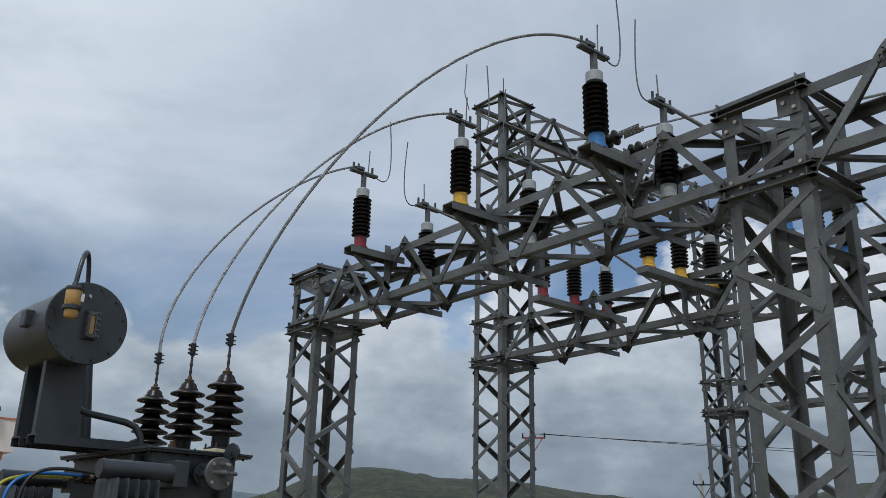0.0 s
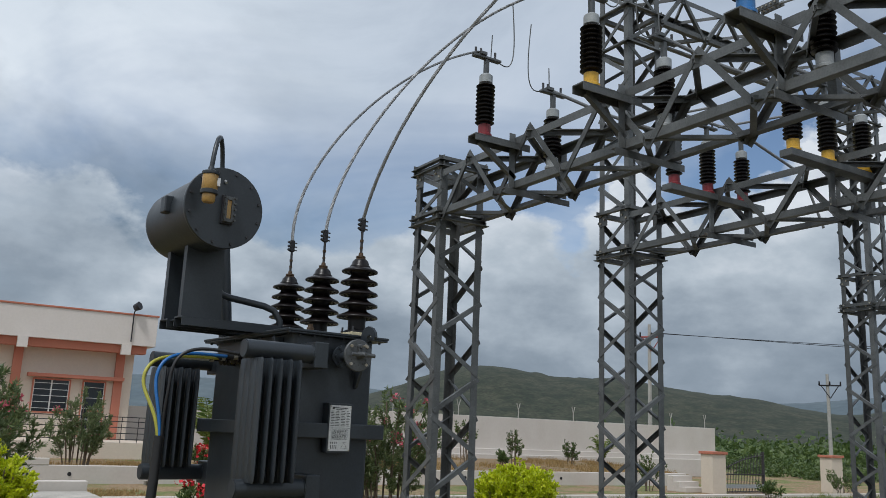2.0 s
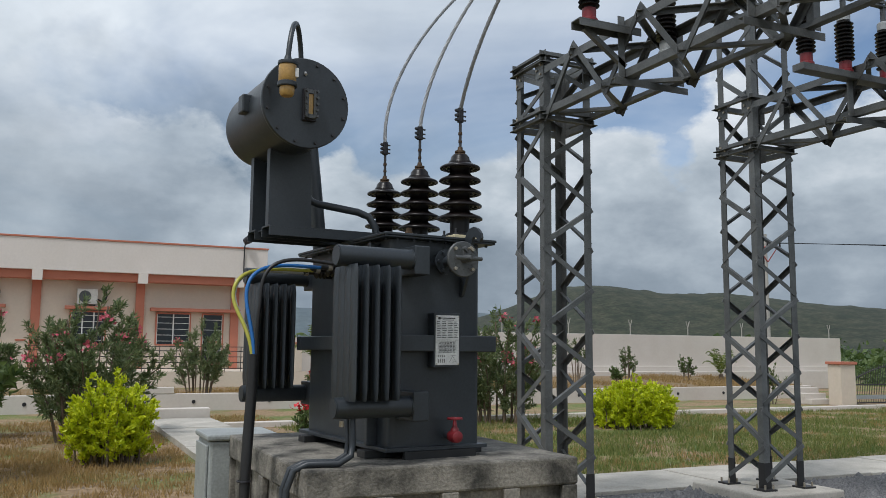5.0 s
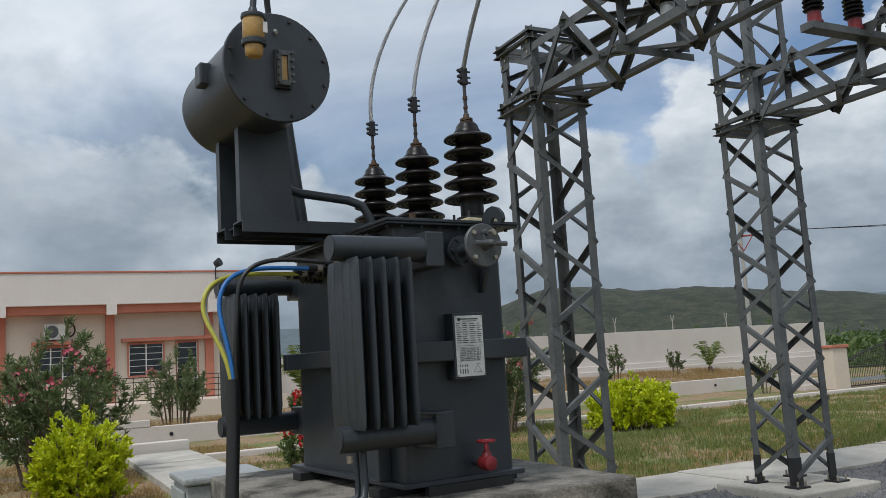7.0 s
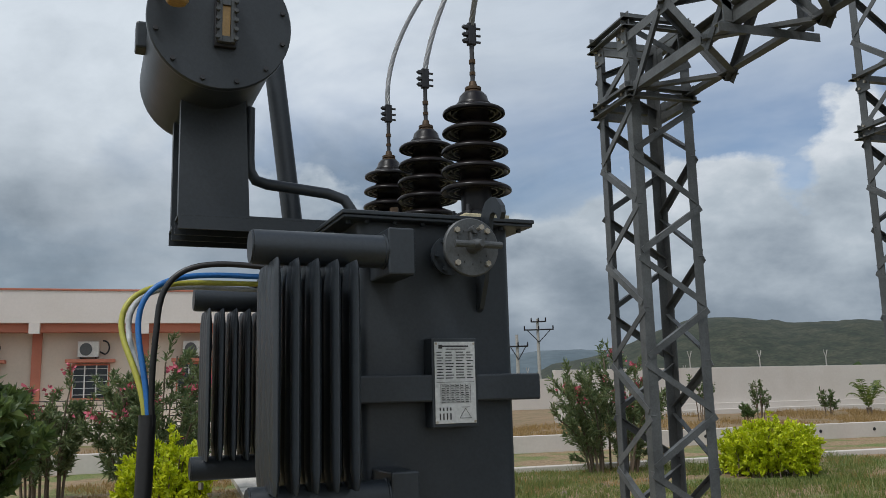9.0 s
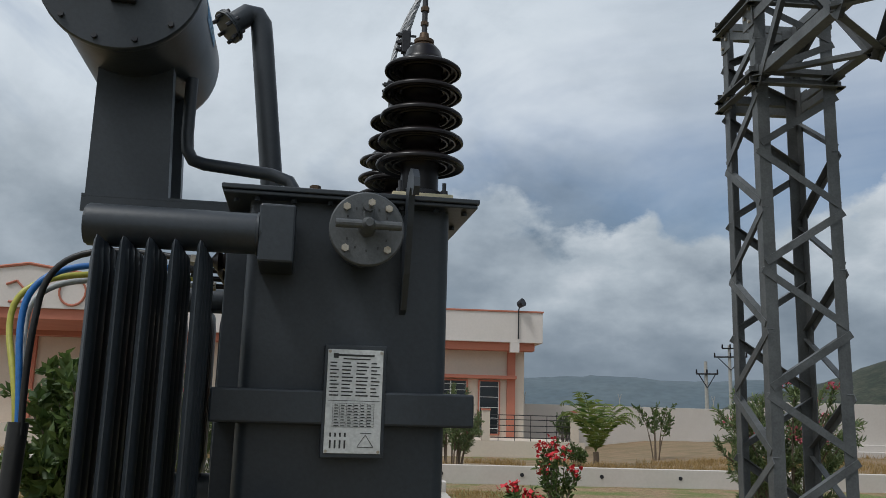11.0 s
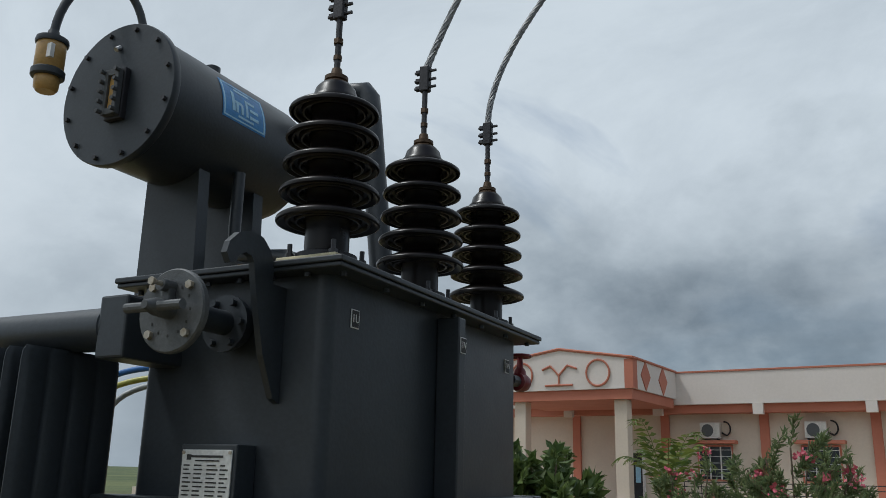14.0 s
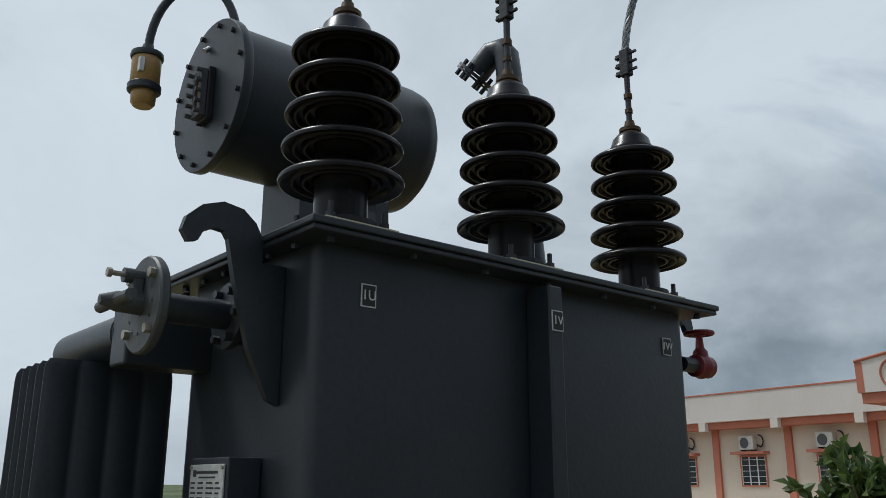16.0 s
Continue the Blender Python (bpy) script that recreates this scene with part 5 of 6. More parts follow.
for col, y, top, out, lab in (("cable_black", -0.30, 2.10, -0.775, "black"), ("cable_blue", -0.12, 2.07, -0.83, "blue"), ("cable_yellow", 0.06, 2.055, -0.88, "yellow and green"), ("cable_grey", 0.24, 2.055, -0.855, "pale grey")):
    th = thing("cable", (-0.36, y, 2.09), "%s insulated low-voltage cable dropping beside the radiator" % lab, "cable", "low voltage cables")
    ym = y * 0.35 - 0.14
    mid = (out, ym, 1.93)
    end = (-0.795 + (out + 0.85) * 0.18, -0.225 + y * 0.03, 1.585)
    pts = bez((-0.345, y, 2.09), (-0.58, y * 0.8, top + 0.02), (out + 0.01, ym, top + 0.05), mid, 18) + bez(mid, (out - 0.005, ym - 0.01, 1.84), (end[0] - 0.01, end[1], 1.76), end, 14)[1:]
    part("sheath", tube(B(), pts, 0.0098, 10), col, th, smooth=True)
    part("lug", tube(B(), [(-0.338, y, 2.09), (-0.40, y * 0.98, 2.093)], 0.014, 10), "cable_black", th)
th = thing("armoured_cable", (-0.795, -0.22, 1.6), "thick black cable running down into the ground", "cable")
part("sheath", tube(B(), [(-0.795, -0.22, 1.62), (-0.80, -0.225, 1.40), (-0.815, -0.24, 1.20), (-0.83, -0.26, 1.0), (-0.84, -0.28, 0.6), (-0.84, -0.28, 0.0)], 0.027, 14), "cable_black", th, smooth=True)
part("tie", tube(B(), [(-0.835 + 0.032 * math.cos(a), -0.262 + 0.032 * math.sin(a), 1.0) for a in [k * math.pi / 6 for k in range(13)]], 0.005, 6), "dark_metal", th)
for dy, zz in ((0.0, 0.018), (0.05, 0.012)):
    th = thing("earth_conduit", (-0.5, -0.7 + dy, 1.1), "grey flexible conduit lying over the plinth edge", "conduit")
    part("tube", tube(B(), [(-0.44, -0.66 + dy, 1.34), (-0.445, -0.68 + dy, 1.20), (-0.46, -0.70 + dy, 1.15), (-0.52, -0.70 + dy, 1.118), (-0.66, -0.66 + dy, 1.118), (-0.72, -0.64 + dy, 1.09), (-0.75, -0.63 + dy, 1.0), (-0.755, -0.63 + dy, 0.3), (-0.755, -0.63 + dy, 0.0)], 0.016, 10), "tank", th, smooth=True)

# plinth with sunken panels
pl = thing("concrete_plinth", (0.06, 0.02, 0), "weathered concrete transformer plinth with sunken side panels", "plinth")
PX0, PX1, PY_0, PY_1 = -0.68, 0.79, -0.83, 0.94
part("core", box(B(), PX0 + 0.04, PX1 - 0.04, PY_0 + 0.04, PY_1 - 0.04, 0, 0.96), "concrete", pl)
part("top_slab", box(B(), PX0, PX1, PY_0, PY_1, 0.96, 1.10, 0.012), "concrete", pl)
part("base_course", box(B(), PX0 - 0.02, PX1 + 0.02, PY_0 - 0.02, PY_1 + 0.02, 0, 0.14, 0.012), "concrete", pl)
for k in range(5):
    f = k / 4
    x = PX0 + 0.05 + (PX1 - PX0 - 0.1) * f
    y = PY_0 + 0.05 + (PY_1 - PY_0 - 0.1) * f
    for yy in (PY_0, PY_1 - 0.038):
        part("rib", box(B(), x - 0.045, x + 0.045, yy + 0.001, yy + 0.037, 0.14, 0.9595, 0.006), "concrete", pl)
    if 0 < k < 4:
        for xx in (PX0, PX1 - 0.038):
            part("rib", box(B(), xx + 0.001, xx + 0.037, y - 0.045, y + 0.045, 0.14, 0.9595, 0.006), "concrete", pl)

# kiosk beside the plinth
kb = thing("cable_kiosk", (-0.95, 0.4, 0), "pale grey metal distribution kiosk beside the plinth", "electrical cabinet")
part("cabinet", box(B(), -0.80, -0.38, 0.95, 1.40, 0.12, 1.06, 0.02), "kiosk", kb)
part("hood", box(B(), -0.82, -0.36, 0.93, 1.42, 1.061, 1.10, 0.012), "kiosk", kb)
part("cabinet_door", box(B(), -0.819, -0.802, 0.98, 1.37, 0.16, 1.03, 0.006), "kiosk", kb)
part("stand", box(B(), -0.78, -0.40, 0.97, 1.38, 0.0, 0.119), "concrete", kb)

# the set stands slightly askew on its plinth
for ob in list(scene.objects):
    if ob.parent is None and ob.name.split(".")[0] in ("power_transformer", "high_voltage_bushing", "low_voltage_bushing", "gate_valve", "cable", "armoured_cable", "earth_conduit"):
        ob.matrix_basis = TURNED @ Matrix.Translation(ob.location)


# strain strings and bus conductors on the high girder
def strain_string(x, y, z):
    th = thing("strain_insulator", (x, y, z), "string of dark disc insulators with galvanised clamps", "insulator", "strain strings")
    yy = y
    part("link", cyl(B(), (x, yy, z), (x, yy - 0.2, z - 0.02), 0.012, 6), "galv", th)
    yy -= 0.2
    for k in range(2):
        part("disc", lathe(B(), [(0.03, 0.0), (0.12, 0.01), (0.13, 0.03), (0.10, 0.05), (0.05, 0.07), (0.045, 0.13)], m=Matrix.Translation((x, yy, z - 0.02)) @ pose(0, 0, 0, 90), seg=20), "porcelain", th, smooth=True)
        yy -= 0.145
    for s in (-0.06, 0.06):
        part("clamp_plate", box(B(), x + s - 0.01, x + s + 0.01, yy - 0.38, yy, z - 0.06, z + 0.02), "galv", th)
    for k in range(5):
        part("clamp_bolt", cyl(B(), (x - 0.09, yy - 0.05 - 0.07 * k, z - 0.02), (x + 0.09, yy - 0.05 - 0.07 * k, z - 0.02), 0.014, 6), "bolt", th)
    w = thing("bus_conductor", (x, yy - 0.3, z - 0.02), "grey overhead conductor from the high girder to the switchgear", "conductor", "bus conductors")
    part("strand", tube(B(), bez((x, yy - 0.3, z - 0.03), (x - 0.6, yy - 1.5, z - 0.5), (x - 1.9, -1.2, 6.35), (x - 3.1, -5.2, 5.3), 20), 0.016, 8), "wire", w)


for x in (7.7, 8.3, 9.6):
    strain_string(x, AY0 - 0.01, 7.86)
for k, x in enumerate((5.0, 5.7)):
    w = thing("bus_pipe", (x, -0.3, INS_Z + 0.95), "grey connecting pipe over the second row insulators", "conductor", "bus pipes")
    part("pipe", tube(B(), [(x, PH[0], INS_Z + 0.86), (x + 0.2, 0.4, INS_Z + 0.80), (x + 0.1, PH[1], INS_Z + 0.86)], 0.014, 8), "wire", w)
for y in PH:
    w = thing("bus_pipe", (5.5, y, INS_Z + 0.95), "grey isolator tube between second row insulators", "conductor", "isolator tubes")
    part("pipe", tube(B(), [(4.95, y, INS_Z + 0.88), (6.1, y, INS_Z + 0.88), (7.2, y - 0.05, INS_Z + 0.55), (7.5, y - 0.1, INS_Z - 0.1)], 0.018, 8), "wire", w)

# ---- plants ----
RNG = np.random.default_rng(11)


def leaves(centres, size, spread, lean, aspect, material, name, parent, along=None):
    """Folded leaf blades, four triangles each, round the given centres."""
    n = len(centres)
    d = RNG.normal(0, 1, (n, 3))
    if along is not None:
        d = np.asarray(along) + d * spread
    else:
        d[:, 2] = np.abs(d[:, 2]) * lean + d[:, 2] * (1 - lean) * 0.6 + 0.15
    d /= np.linalg.norm(d, axis=1)[:, None]
    side = np.cross(d, RNG.normal(0, 1, (n, 3)))
    side /= np.linalg.norm(side, axis=1)[:, None]
    nrm = np.cross(d, side)
    ln = size * RNG.uniform(0.6, 1.25, n)[:, None]
    wd = ln * aspect
    c = np.asarray(centres)
    p = np.stack([c, c + d * ln * 0.5 + side * wd + nrm * ln * 0.10, c + d * ln - nrm * ln * 0.12, c + d * ln * 0.5 - side * wd + nrm * ln * 0.10, c + d * ln * 0.55 - nrm * ln * 0.02], axis=1).reshape(-1, 3)
    f = []
    for i in range(n):
        k = 5 * i
        f += [(k, k + 1, k + 4), (k + 1, k + 2, k + 4), (k + 2, k + 3, k + 4), (k + 3, k, k + 4)]
    return quadmesh(name, p.tolist(), f, material, parent)


def shrub(name, x, y, z, width, height, label, leaf, nstem, nleaf, size, aspect, flower=None, nflower=0, dense=0.0, seed=1, category="shrub", open_base=0.35, shoots=9, foot=0.0):
    rnd = random.Random(seed)
    th = thing(name, (x, y, z), label, category)
    cen, dirs, twigs = [], [], []
    for s in range(nstem):
        a = 2 * math.pi * s / nstem + rnd.uniform(-0.5, 0.5)
        q = math.sqrt((s * 0.618034 + 0.2) % 1.0)
        r = width / 2 * q * 0.86
        tip = Vector((x + r * math.cos(a), y + r * math.sin(a), z + height * 0.88 * math.sqrt(1 - 0.72 * q * q) * rnd.uniform(0.80, 1.03)))
        base = Vector((x + (0.10 + foot * q) * math.cos(a), y + (0.10 + foot * q) * math.sin(a), z - 0.03))
        mid = base.lerp(tip, 0.5) + Vector((-0.15 * math.cos(a) * width * 0.3, -0.15 * math.sin(a) * width * 0.3, 0.12 * height))
        pts = bez(base, base.lerp(mid, 0.6), mid, tip, 10)
        bm = B()
        tube(bm, pts[:6], 0.016 * height / 2 + 0.004, 6)
        tube(bm, pts[5:], 0.008 * height / 2 + 0.003, 5)
        part("stem", bm, "bark", th)
        per = max(nleaf // (nstem * shoots), 4)
        for k in range(shoots):
            f = open_base + (1 - open_base) * (k + rnd.random()) / shoots
            i = min(int(f * 10), 9)
            p = pts[i].lerp(pts[i + 1], f * 10 - i)
            g = (tip - base).normalized()
            d = (g * 0.5 + Vector((math.cos(a) * 0.35 + rnd.gauss(0, 0.55), math.sin(a) * 0.35 + rnd.gauss(0, 0.55), 0.5 + rnd.gauss(0, 0.3)))).normalized()
            ln = width * (0.13 + dense) * rnd.uniform(0.7, 1.5)
            part_pts = [p, p + d * ln * 0.6, p + d * ln + Vector((0, 0, ln * 0.1))]
            twigs.append(part_pts)
            for q in range(per):
                u = rnd.random() ** 0.8 * 1.05
                cen.append(p + d * ln * u + Vector((rnd.gauss(0, 0.012), rnd.gauss(0, 0.012), rnd.gauss(0, 0.012))))
                dirs.append(tuple(d * 0.75 + Vector((0, 0, 0.15))))
    keep = [k for k, c in enumerate(cen) if c.z > z + 0.04]
    leaves([tuple(cen[k]) for k in keep], size, 0.62, 0.75, aspect, leaf, "crown", th, [dirs[k] for k in keep])
    tv, tf = [], []
    for tw in twigs:
        for p0, p1 in zip(tw, tw[1:]):
            k = len(tv)
            for p in (p0, p1):
                tv += [(p.x + 0.004, p.y, p.z), (p.x - 0.002, p.y + 0.0035, p.z), (p.x - 0.002, p.y - 0.0035, p.z)]
            tf += [(k + u, k + (u + 1) % 3, k + 3 + (u + 1) % 3, k + 3 + u) for u in range(3)]
    tagged(quadmesh("twigs", tv, tf, "bark", th), kind="stuff")
    if nflower:
        for k in range(nflower):
            c = max(rnd.sample(cen, 6), key=lambda v: v.z + rnd.uniform(0, height * 0.5))
            fl = [(c.x + rnd.gauss(0, 0.06), c.y + rnd.gauss(0, 0.06), c.z + 0.08 + rnd.gauss(0, 0.045)) for _ in range(22)]
            tagged(leaves(fl, 0.075, 0, 0.5, 0.45, flower, "flower", th), kind="stuff")
    return th


def palm(x, y, z, height, trunk, label, nf=16, seed=3):
    rnd = random.Random(seed)
    th = thing("palm", (x, y, z), label, "palm tree")
    part("trunk", tube(B(), [(x, y, z - 0.05), (x + 0.02, y, z + trunk * 0.5), (x, y, z + trunk)], 0.09, 10), "bark", th)
    for k in range(nf):
        a = 2 * math.pi * k / nf * 2.4 + rnd.uniform(-0.3, 0.3)
        up = rnd.uniform(0.70, 1.15)
        L = (height - trunk) * rnd.uniform(0.85, 1.1)
        u = Vector((math.cos(a), math.sin(a), 0))
        base = Vector((x, y, z + trunk))
        pts = bez(base, base + u * L * 0.15 + Vector((0, 0, L * 0.5 * up)), base + u * L * (0.75 - 0.35 * up) + Vector((0, 0, L * up)), base + u * L * (1.0 - 0.4 * up) + Vector((0, 0, L * (up * 1.05 - 0.35))), 16)
        verts, faces = [], []
        for i in range(1, 16):
            d = (pts[i + 1] - pts[i - 1]).normalized()
            s = d.cross(Vector((0, 0, 1))).normalized()
            for q in (-1, 1):
                l2 = L * 0.26 * (1 - 0.55 * abs(i / 16 - 0.4) * 2)
                p0 = pts[i]
                p2 = p0 + s * q * l2 * 0.8 + d * l2 * 0.55 - Vector((0, 0, l2 * rnd.uniform(0.15, 0.5)))
                pm = p0.lerp(p2, 0.4) + Vector((0, 0, l2 * 0.05))
                b = len(verts)
                verts += [tuple(p0), tuple(pm + d * l2 * 0.11), tuple(p2), tuple(pm - d * l2 * 0.11)]
                faces += [(b, b + 1, b + 2), (b, b + 2, b + 3)]
        fr = quadmesh("frond", verts, faces, "leaf_palm", th)
        part("rib", tube(B(), pts, 0.012, 5), "leaf_palm", th)
    return th


shrub("oleander", -1.05, 12.0, 0, 2.9, 2.75, "tall oleander shrub with narrow leaves and pink flowers", "leaf_dark", 20, 10500, 0.14, 0.105, "flower", 14, 0.0, 5, open_base=0.16, foot=0.45)
shrub("oleander", 2.15, 20.0, 0.38, 2.0, 2.1, "slender grey-green oleander shrub in the planting bed", "leaf_dark", 13, 4800, 0.13, 0.105, "flower", 2, 0.0, 6, open_base=0.22, foot=0.25)
shrub("oleander", 7.7, 12.8, 0, 3.0, 2.7, "large oleander shrub with clusters of pink flowers", "leaf_dark", 19, 9500, 0.15, 0.105, "flower", 14, 0.0, 7, open_base=0.12, foot=0.45)
shrub("oleander", -2.9, 13.0, 0, 1.9, 2.3, "oleander shrub with pink flowers beside the white wall", "leaf_dark", 14, 6000, 0.14, 0.105, "flower", 6, 0.0, 8, open_base=0.2, foot=0.3)
shrub("golden_bush", -0.9, 8.5, 0, 1.4, 1.28, "rounded golden-yellow duranta bush on dry ground", "leaf_yellow", 40, 14000, 0.08, 0.26, None, 0, 0.0, 9, open_base=0.10, foot=0.35)
shrub("golden_bush", 9.95, 10.8, 0, 2.0, 1.02, "rounded golden-yellow duranta bush on the lawn", "leaf_yellow", 80, 22000, 0.085, 0.28, None, 0, -0.02, 10, open_base=0.04, foot=0.75)
shrub("flowering_plant", 3.05, 11.0, 0, 0.8, 1.4, "slender plant with red flower clusters", "leaf_scrub", 7, 700, 0.11, 0.2, "red_flower", 9, 0.0, 12)
shrub("flowering_plant", 2.15, 9.0, 0, 0.8, 0.85, "low plant with red flower clusters", "leaf_scrub", 7, 600, 0.10, 0.2, "red_flower", 6, 0.0, 13)
shrub("broadleaf_shrub", -3.1, 7.5, 0, 1.95, 2.45, "green broad-leaved shrub near the entrance", "leaf_scrub", 20, 4200, 0.19, 0.26, None, 0, 0.03, 14)
shrub("dark_shrub", 8.1, 33.4, 0.55, 1.1, 1.5, "small dense dark green shrub by the railing", "leaf_scrub", 9, 1200, 0.12, 0.22, None, 0, 0.04, 15)
shrub("young_tree", 9.9, 27.0, bed_z(9.9, 27.0), 1.9, 2.3, "young tree with sparse feathery leaves", "leaf_scrub", 5, 800, 0.14, 0.2, None, 0, 0.03, 16, "tree", 0.6)
shrub("young_tree", 15.9, 22.0, bed_z(15.9, 22.0), 1.1, 1.9, "thin young tree before the boundary wall", "leaf_scrub", 5, 500, 0.12, 0.2, None, 0, 0.03, 17, "tree", 0.6)
for i, (px_, py_, w_, h_) in enumerate(((18.2, 22.0, 0.8, 1.5), (21.0, 22.0, 0.75, 1.1), (16.9, 21.0, 0.6, 0.7), (19.5, 16.2, 1.2, 1.35), (21.5, 13.0, 0.9, 0.55), (26.6, 13.9, 1.4, 0.9), (5.5, 20.2, 0.6, 0.65))):
    shrub("garden_shrub", px_, py_, bed_z(px_, py_) if py_ > 18.2 else 0, w_, h_, "small green garden shrub near the white wall", "leaf_scrub", 7, 700, 0.10, 0.2, None, 0, 0.04, 20 + i)
palm(7.0, 24.0, bed_z(7.0, 24.0), 2.4, 0.4, "young areca palm in the planting bed", 18, 3)
palm(-7.6, 26.4, 0.1, 3.5, 0.9, "young coconut palm in front of the veranda", 14, 4)
palm(22.65, 21.9, bed_z(22.65, 21.9), 1.35, 0.25, "small areca palm near the boundary wall", 12, 5)


# grass
def tufts(name, n, x0, x1, y0, y1, zf, h, material, label, thresh, seed, freq=0.5):
    rg = np.random.default_rng(seed)
    verts, faces = [], []
    while len(faces) < n:
        x, y = rg.uniform(x0, x1), rg.uniform(y0, y1)
        if noise.noise(Vector((x * freq, y * freq, seed * 3.1))) < thresh:
            continue
        if y < 4.98 and x > 2.1 or 0.2 < x < 1.75 and 6.1 < y < 15.3 or 13.4 < y < 13.8:
            continue
        z = zf(x, y)
        for k in range(5):
            a = rg.uniform(0, 6.28)
            hh = h * rg.uniform(0.4, 1.3)
            dx, dy = 0.008 * math.cos(a), 0.008 * math.sin(a)
            bx_, by_ = x + rg.normal(0, 0.05), y + rg.normal(0, 0.05)
            lx, ly = rg.normal(0, 0.35) * hh, rg.normal(0, 0.35) * hh
            b = len(verts)
            verts += [(bx_ - dx, by_ - dy, z - 0.01), (bx_ + dx, by_ + dy, z - 0.01), (bx_ + lx, by_ + ly, z + hh)]
            faces.append((b, b + 1, b + 2))
    return tagged(quadmesh(name, verts, faces, material), label, "grass", kind="stuff")


flat = lambda x, y: 0.0
tufts("lawn_grass", 78000, 1.8, 28, 4.95, 13.4, flat, 0.075, "grass", "patchy green lawn grass", -0.08, 31, 0.7)
tufts("lawn_grass", 9000, 1.8, 28, 4.95, 13.4, flat, 0.20, "grass", "taller weeds standing in the lawn", 0.22, 36, 0.9)
tufts("dry_grass", 16000, 3.0, 28, 5.0, 13.4, flat, 0.08, "dry_grass", "dry straw patches in the lawn", 0.12, 37, 0.8)
tufts("lawn_grass", 12000, 1.5, 12, 5.2, 10, flat, 0.085, "grass", "patchy green lawn grass near the slabs", -0.15, 34)
tufts("dry_grass", 26000, -7, 3.0, 4.5, 16.5, flat, 0.09, "dry_grass", "short dry straw-coloured grass", -0.05, 32)
tufts("dry_grass", 24000, -12, 24, 19.0, 24.5, bed_z, 0.17, "dry_grass", "dry grass on the planting bed", 0.0, 33)

# scrub on the plain
rnd = random.Random(5)


def scrub_field(count, r0, r1, w0, w1, per, leaf, label):
    cen = []
    for i in range(count):
        r = r0 + (r1 - r0) * rnd.random() ** 1.3
        a = radians(rnd.uniform(36, 84))
        cx_, cy_ = r * math.sin(a), r * math.cos(a)
        if cy_ < 29 and cx_ < 36 or cy_ < 17 and cx_ < 34:
            continue
        w = rnd.uniform(w0, w1)
        for k in range(per):
            t = rnd.uniform(0, 6.28)
            q = w * math.sqrt(rnd.random())
            cen.append((cx_ + q * math.cos(t), cy_ + q * math.sin(t), abs(rnd.gauss(0, 0.5)) * w * 0.62 * math.sqrt(max(0.1, 1 - (q / w) ** 2))))
    tagged(leaves(cen, leaf, 0, 0.6, 0.35, "leaf_scrub", "scrub", None), label, "scrub", kind="stuff")


scrub_field(170, 37, 85, 0.7, 1.7, 260, 0.22, "green thorn scrub close behind the gate")
scrub_field(520, 80, 260, 1.4, 4.5, 70, 0.75, "green thorn scrub on the plain")


# ---- poles in the distance ----
def line_pole(az, dist, top, material, label, frame_w=1.6, legs=1, from_x=-2.2, from_y=-5.2):
    s = radians(az)
    x, y = dist * math.sin(s) + from_x, dist * math.cos(s) + from_y
    u = Vector((math.cos(s), -math.sin(s), 0))
    o = Vector((x, y, 0))
    th = thing("power_pole", (x, y, 0), label, "utility pole")
    part("shaft", cyl(B(), o, o + Vector((0, 0, top)), 0.16, 10, 0.11), "pole_conc", th)
    arms = [(top - 0.9, frame_w)] + ([(top - 0.25, frame_w * 0.5)] if legs > 1 else [])
    for z, w in arms:
        part("cross_arm", tube(B(), [o + u * -w / 2 + Vector((0, -0.2, z)), o + u * w / 2 + Vector((0, -0.2, z))], 0.06, 6), material, th)
        for k in (-0.48, 0.0, 0.48):
            part("pin_insulator", cyl(B(), o + u * w * k + Vector((0, -0.2, z)), o + u * w * k + Vector((0, -0.2, z + 0.32)), 0.07, 8, 0.05), "porcelain", th)
    for k in (-0.4, 0.4):
        part("arm_brace", tube(B(), [o + u * frame_w * k + Vector((0, -0.2, top - 0.9)), o + Vector((0, -0.2, top - 1.9))], 0.035, 6), material, th)
    return o + Vector((0, 0, top - 0.6)), u


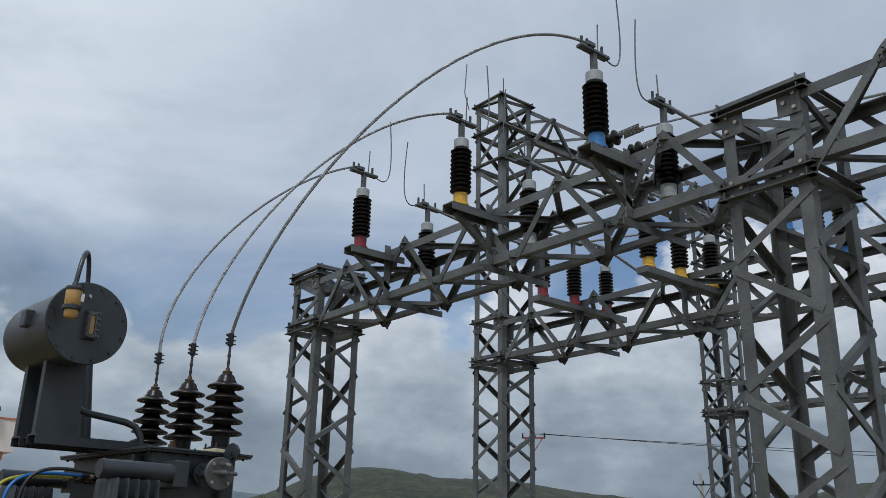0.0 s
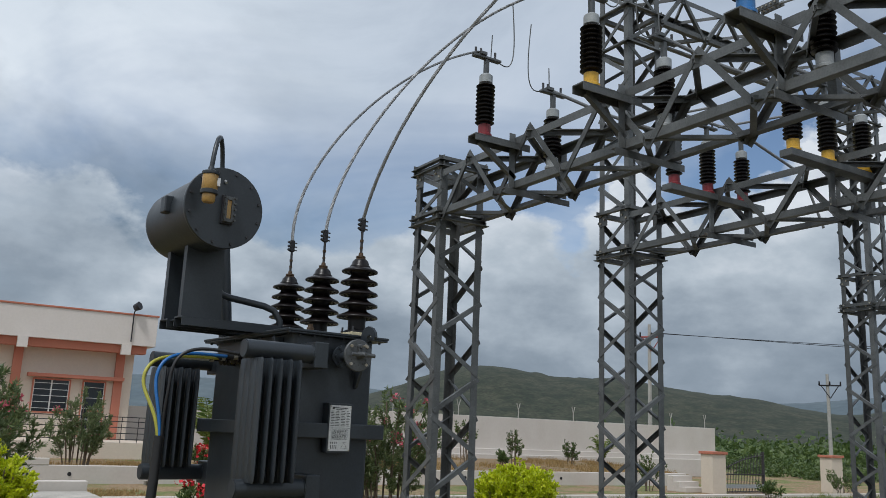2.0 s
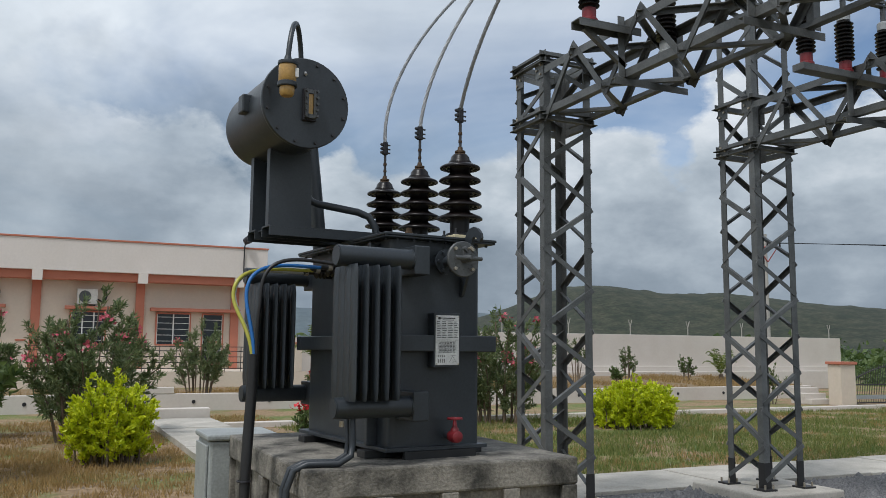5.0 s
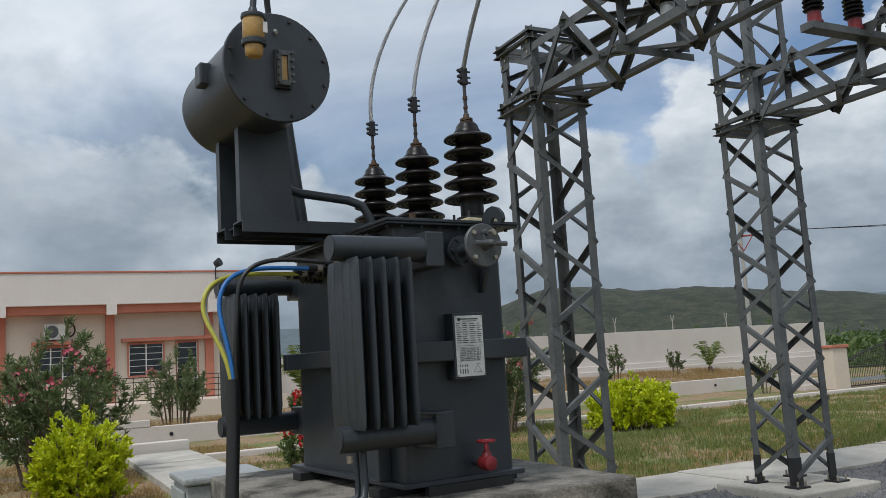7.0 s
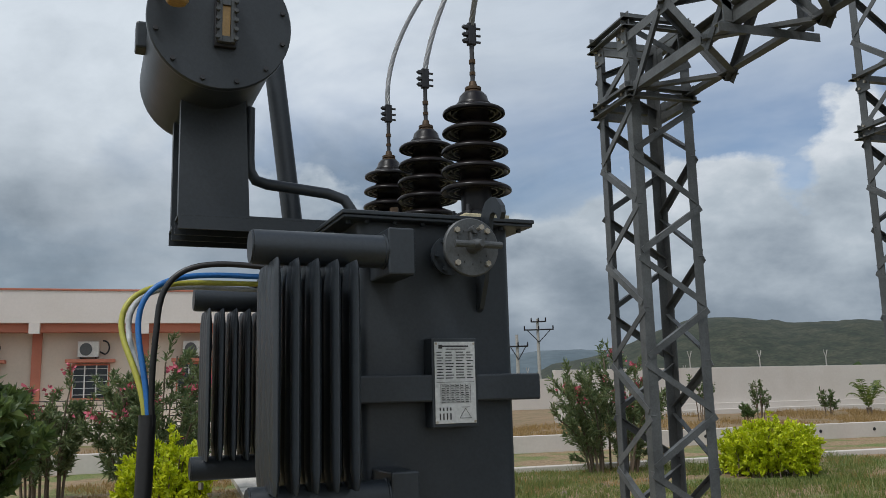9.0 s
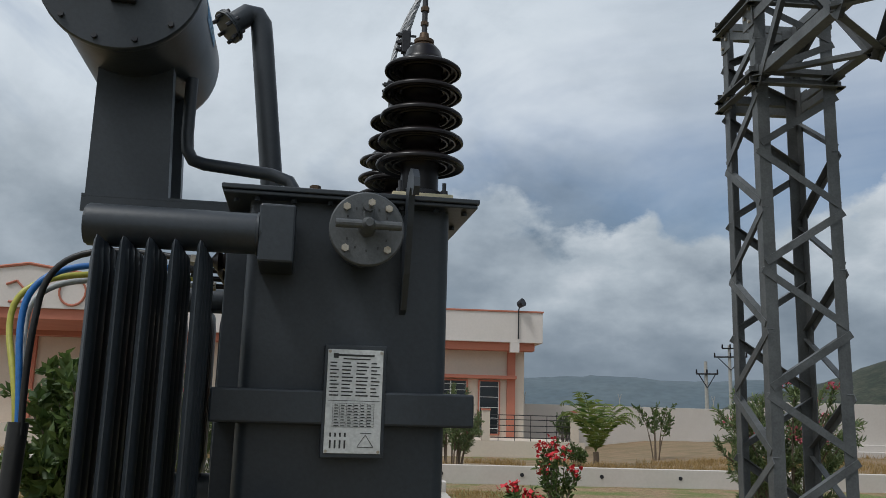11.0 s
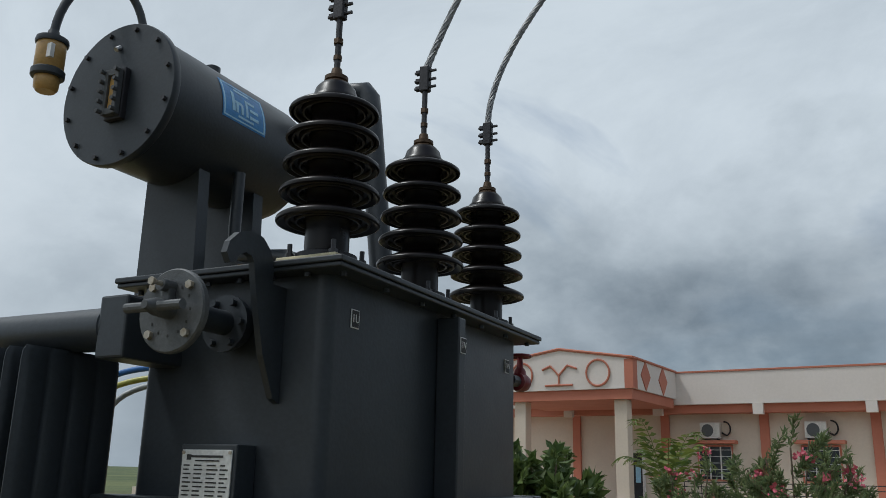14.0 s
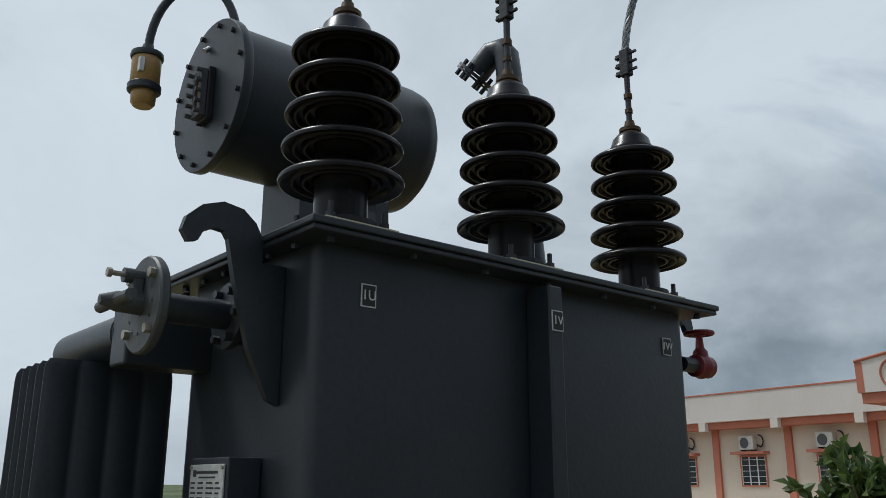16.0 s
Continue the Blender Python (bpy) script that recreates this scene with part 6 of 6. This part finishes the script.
w1, u1 = line_pole(45.4, 62, 9.6, "pole_red", "concrete power pole with red-brown cross-arm beyond the yard")
w2, u2 = line_pole(55.9, 75, 7.3, "dark_metal", "concrete power pole with pin insulators on the plain")
w3, u3 = line_pole(23.3, 70, 7.4, "dark_metal", "power pole with braced double cross-arm behind the wall", 2.4, 2, -0.8, -3.2)
w4, u4 = line_pole(21.9, 66, 5.9, "dark_metal", "plain concrete pole beside the double pole", 1.5, 1, -0.8, -3.2)
for a, b in ((w1, w1 + u1 * 70 + Vector((0, 0, 0.6))), (w1 + u1 * 0.7, w1 + u1 * 70 + Vector((0, 0, -0.2)))):
    ow = thing("overhead_wire", tuple(a), "thin overhead line wire across the plain", "wire", "overhead wires")
    part("strand", tube(B(), [a.lerp(b, i / 20) - Vector((0, 0, 1.4 * math.sin(math.pi * i / 20))) for i in range(21)], 0.022, 5), "dark_metal", ow)


# loose stones on the dry ground
def stones(n, x0, x1, y0, y1, seed, material, label, size=0.008, z=0.0):
    rg = np.random.default_rng(seed)
    verts, faces = [], []
    for _ in range(n):
        x, y = rg.uniform(x0, x1), rg.uniform(y0, y1)
        if 3.5 < y < 5.0 and x > 2.1 or 0.2 < x < 1.75 and 6.1 < y < 15.3 or -0.9 < x < 0.9 and -0.95 < y < 1.5:
            continue
        r = size + rg.exponential(size * 1.3)
        k = len(verts)
        for ux, uy, uz in ((1, 0, 0), (0, 1, 0), (-1, 0, 0), (0, -1, 0), (0, 0, 0.8)):
            j = rg.uniform(0.6, 1.3)
            a = rg.uniform(-0.4, 0.4)
            verts.append((x + (ux * math.cos(a) - uy * math.sin(a)) * r * j, y + (ux * math.sin(a) + uy * math.cos(a)) * r * j, z - 0.004 + uz * r * j))
        faces += [(k, k + 1, k + 4), (k + 1, k + 2, k + 4), (k + 2, k + 3, k + 4), (k + 3, k, k + 4)]
    return tagged(quadmesh("stones", verts, faces, material), label, "stones", kind="stuff")


M["stone"] = mat("loose_stone", (0.26, 0.21, 0.16), 0.9, 0, (0.16, 0.13, 0.10), 8, 60, 0.3, 0.8)
stones(5200, -5.0, 4.5, 2.0, 13.5, 31, "stone", "small loose grey-brown stones scattered on dry earth")
stones(2600, 4.0, 22.0, 5.0, 13.3, 32, "stone", "loose stones in the thin lawn")
M["chipping"] = mat("crushed_stone", (0.10, 0.10, 0.105), 0.9, 0, (0.24, 0.24, 0.24), 40, 90, 0.4, 0.9)
stones(30000, 3.75, 13.0, -0.5, 3.5, 33, "chipping", "dark crushed stone chippings of the gravel bed", 0.012, 0.015)
tufts("dry_grass", 26000, -6.0, 0.6, 3.0, 13.5, lambda x, y: 0.0, 0.07, "dry_grass", "short dry straw-coloured grass on bare earth", -0.12, 41, 1.4)
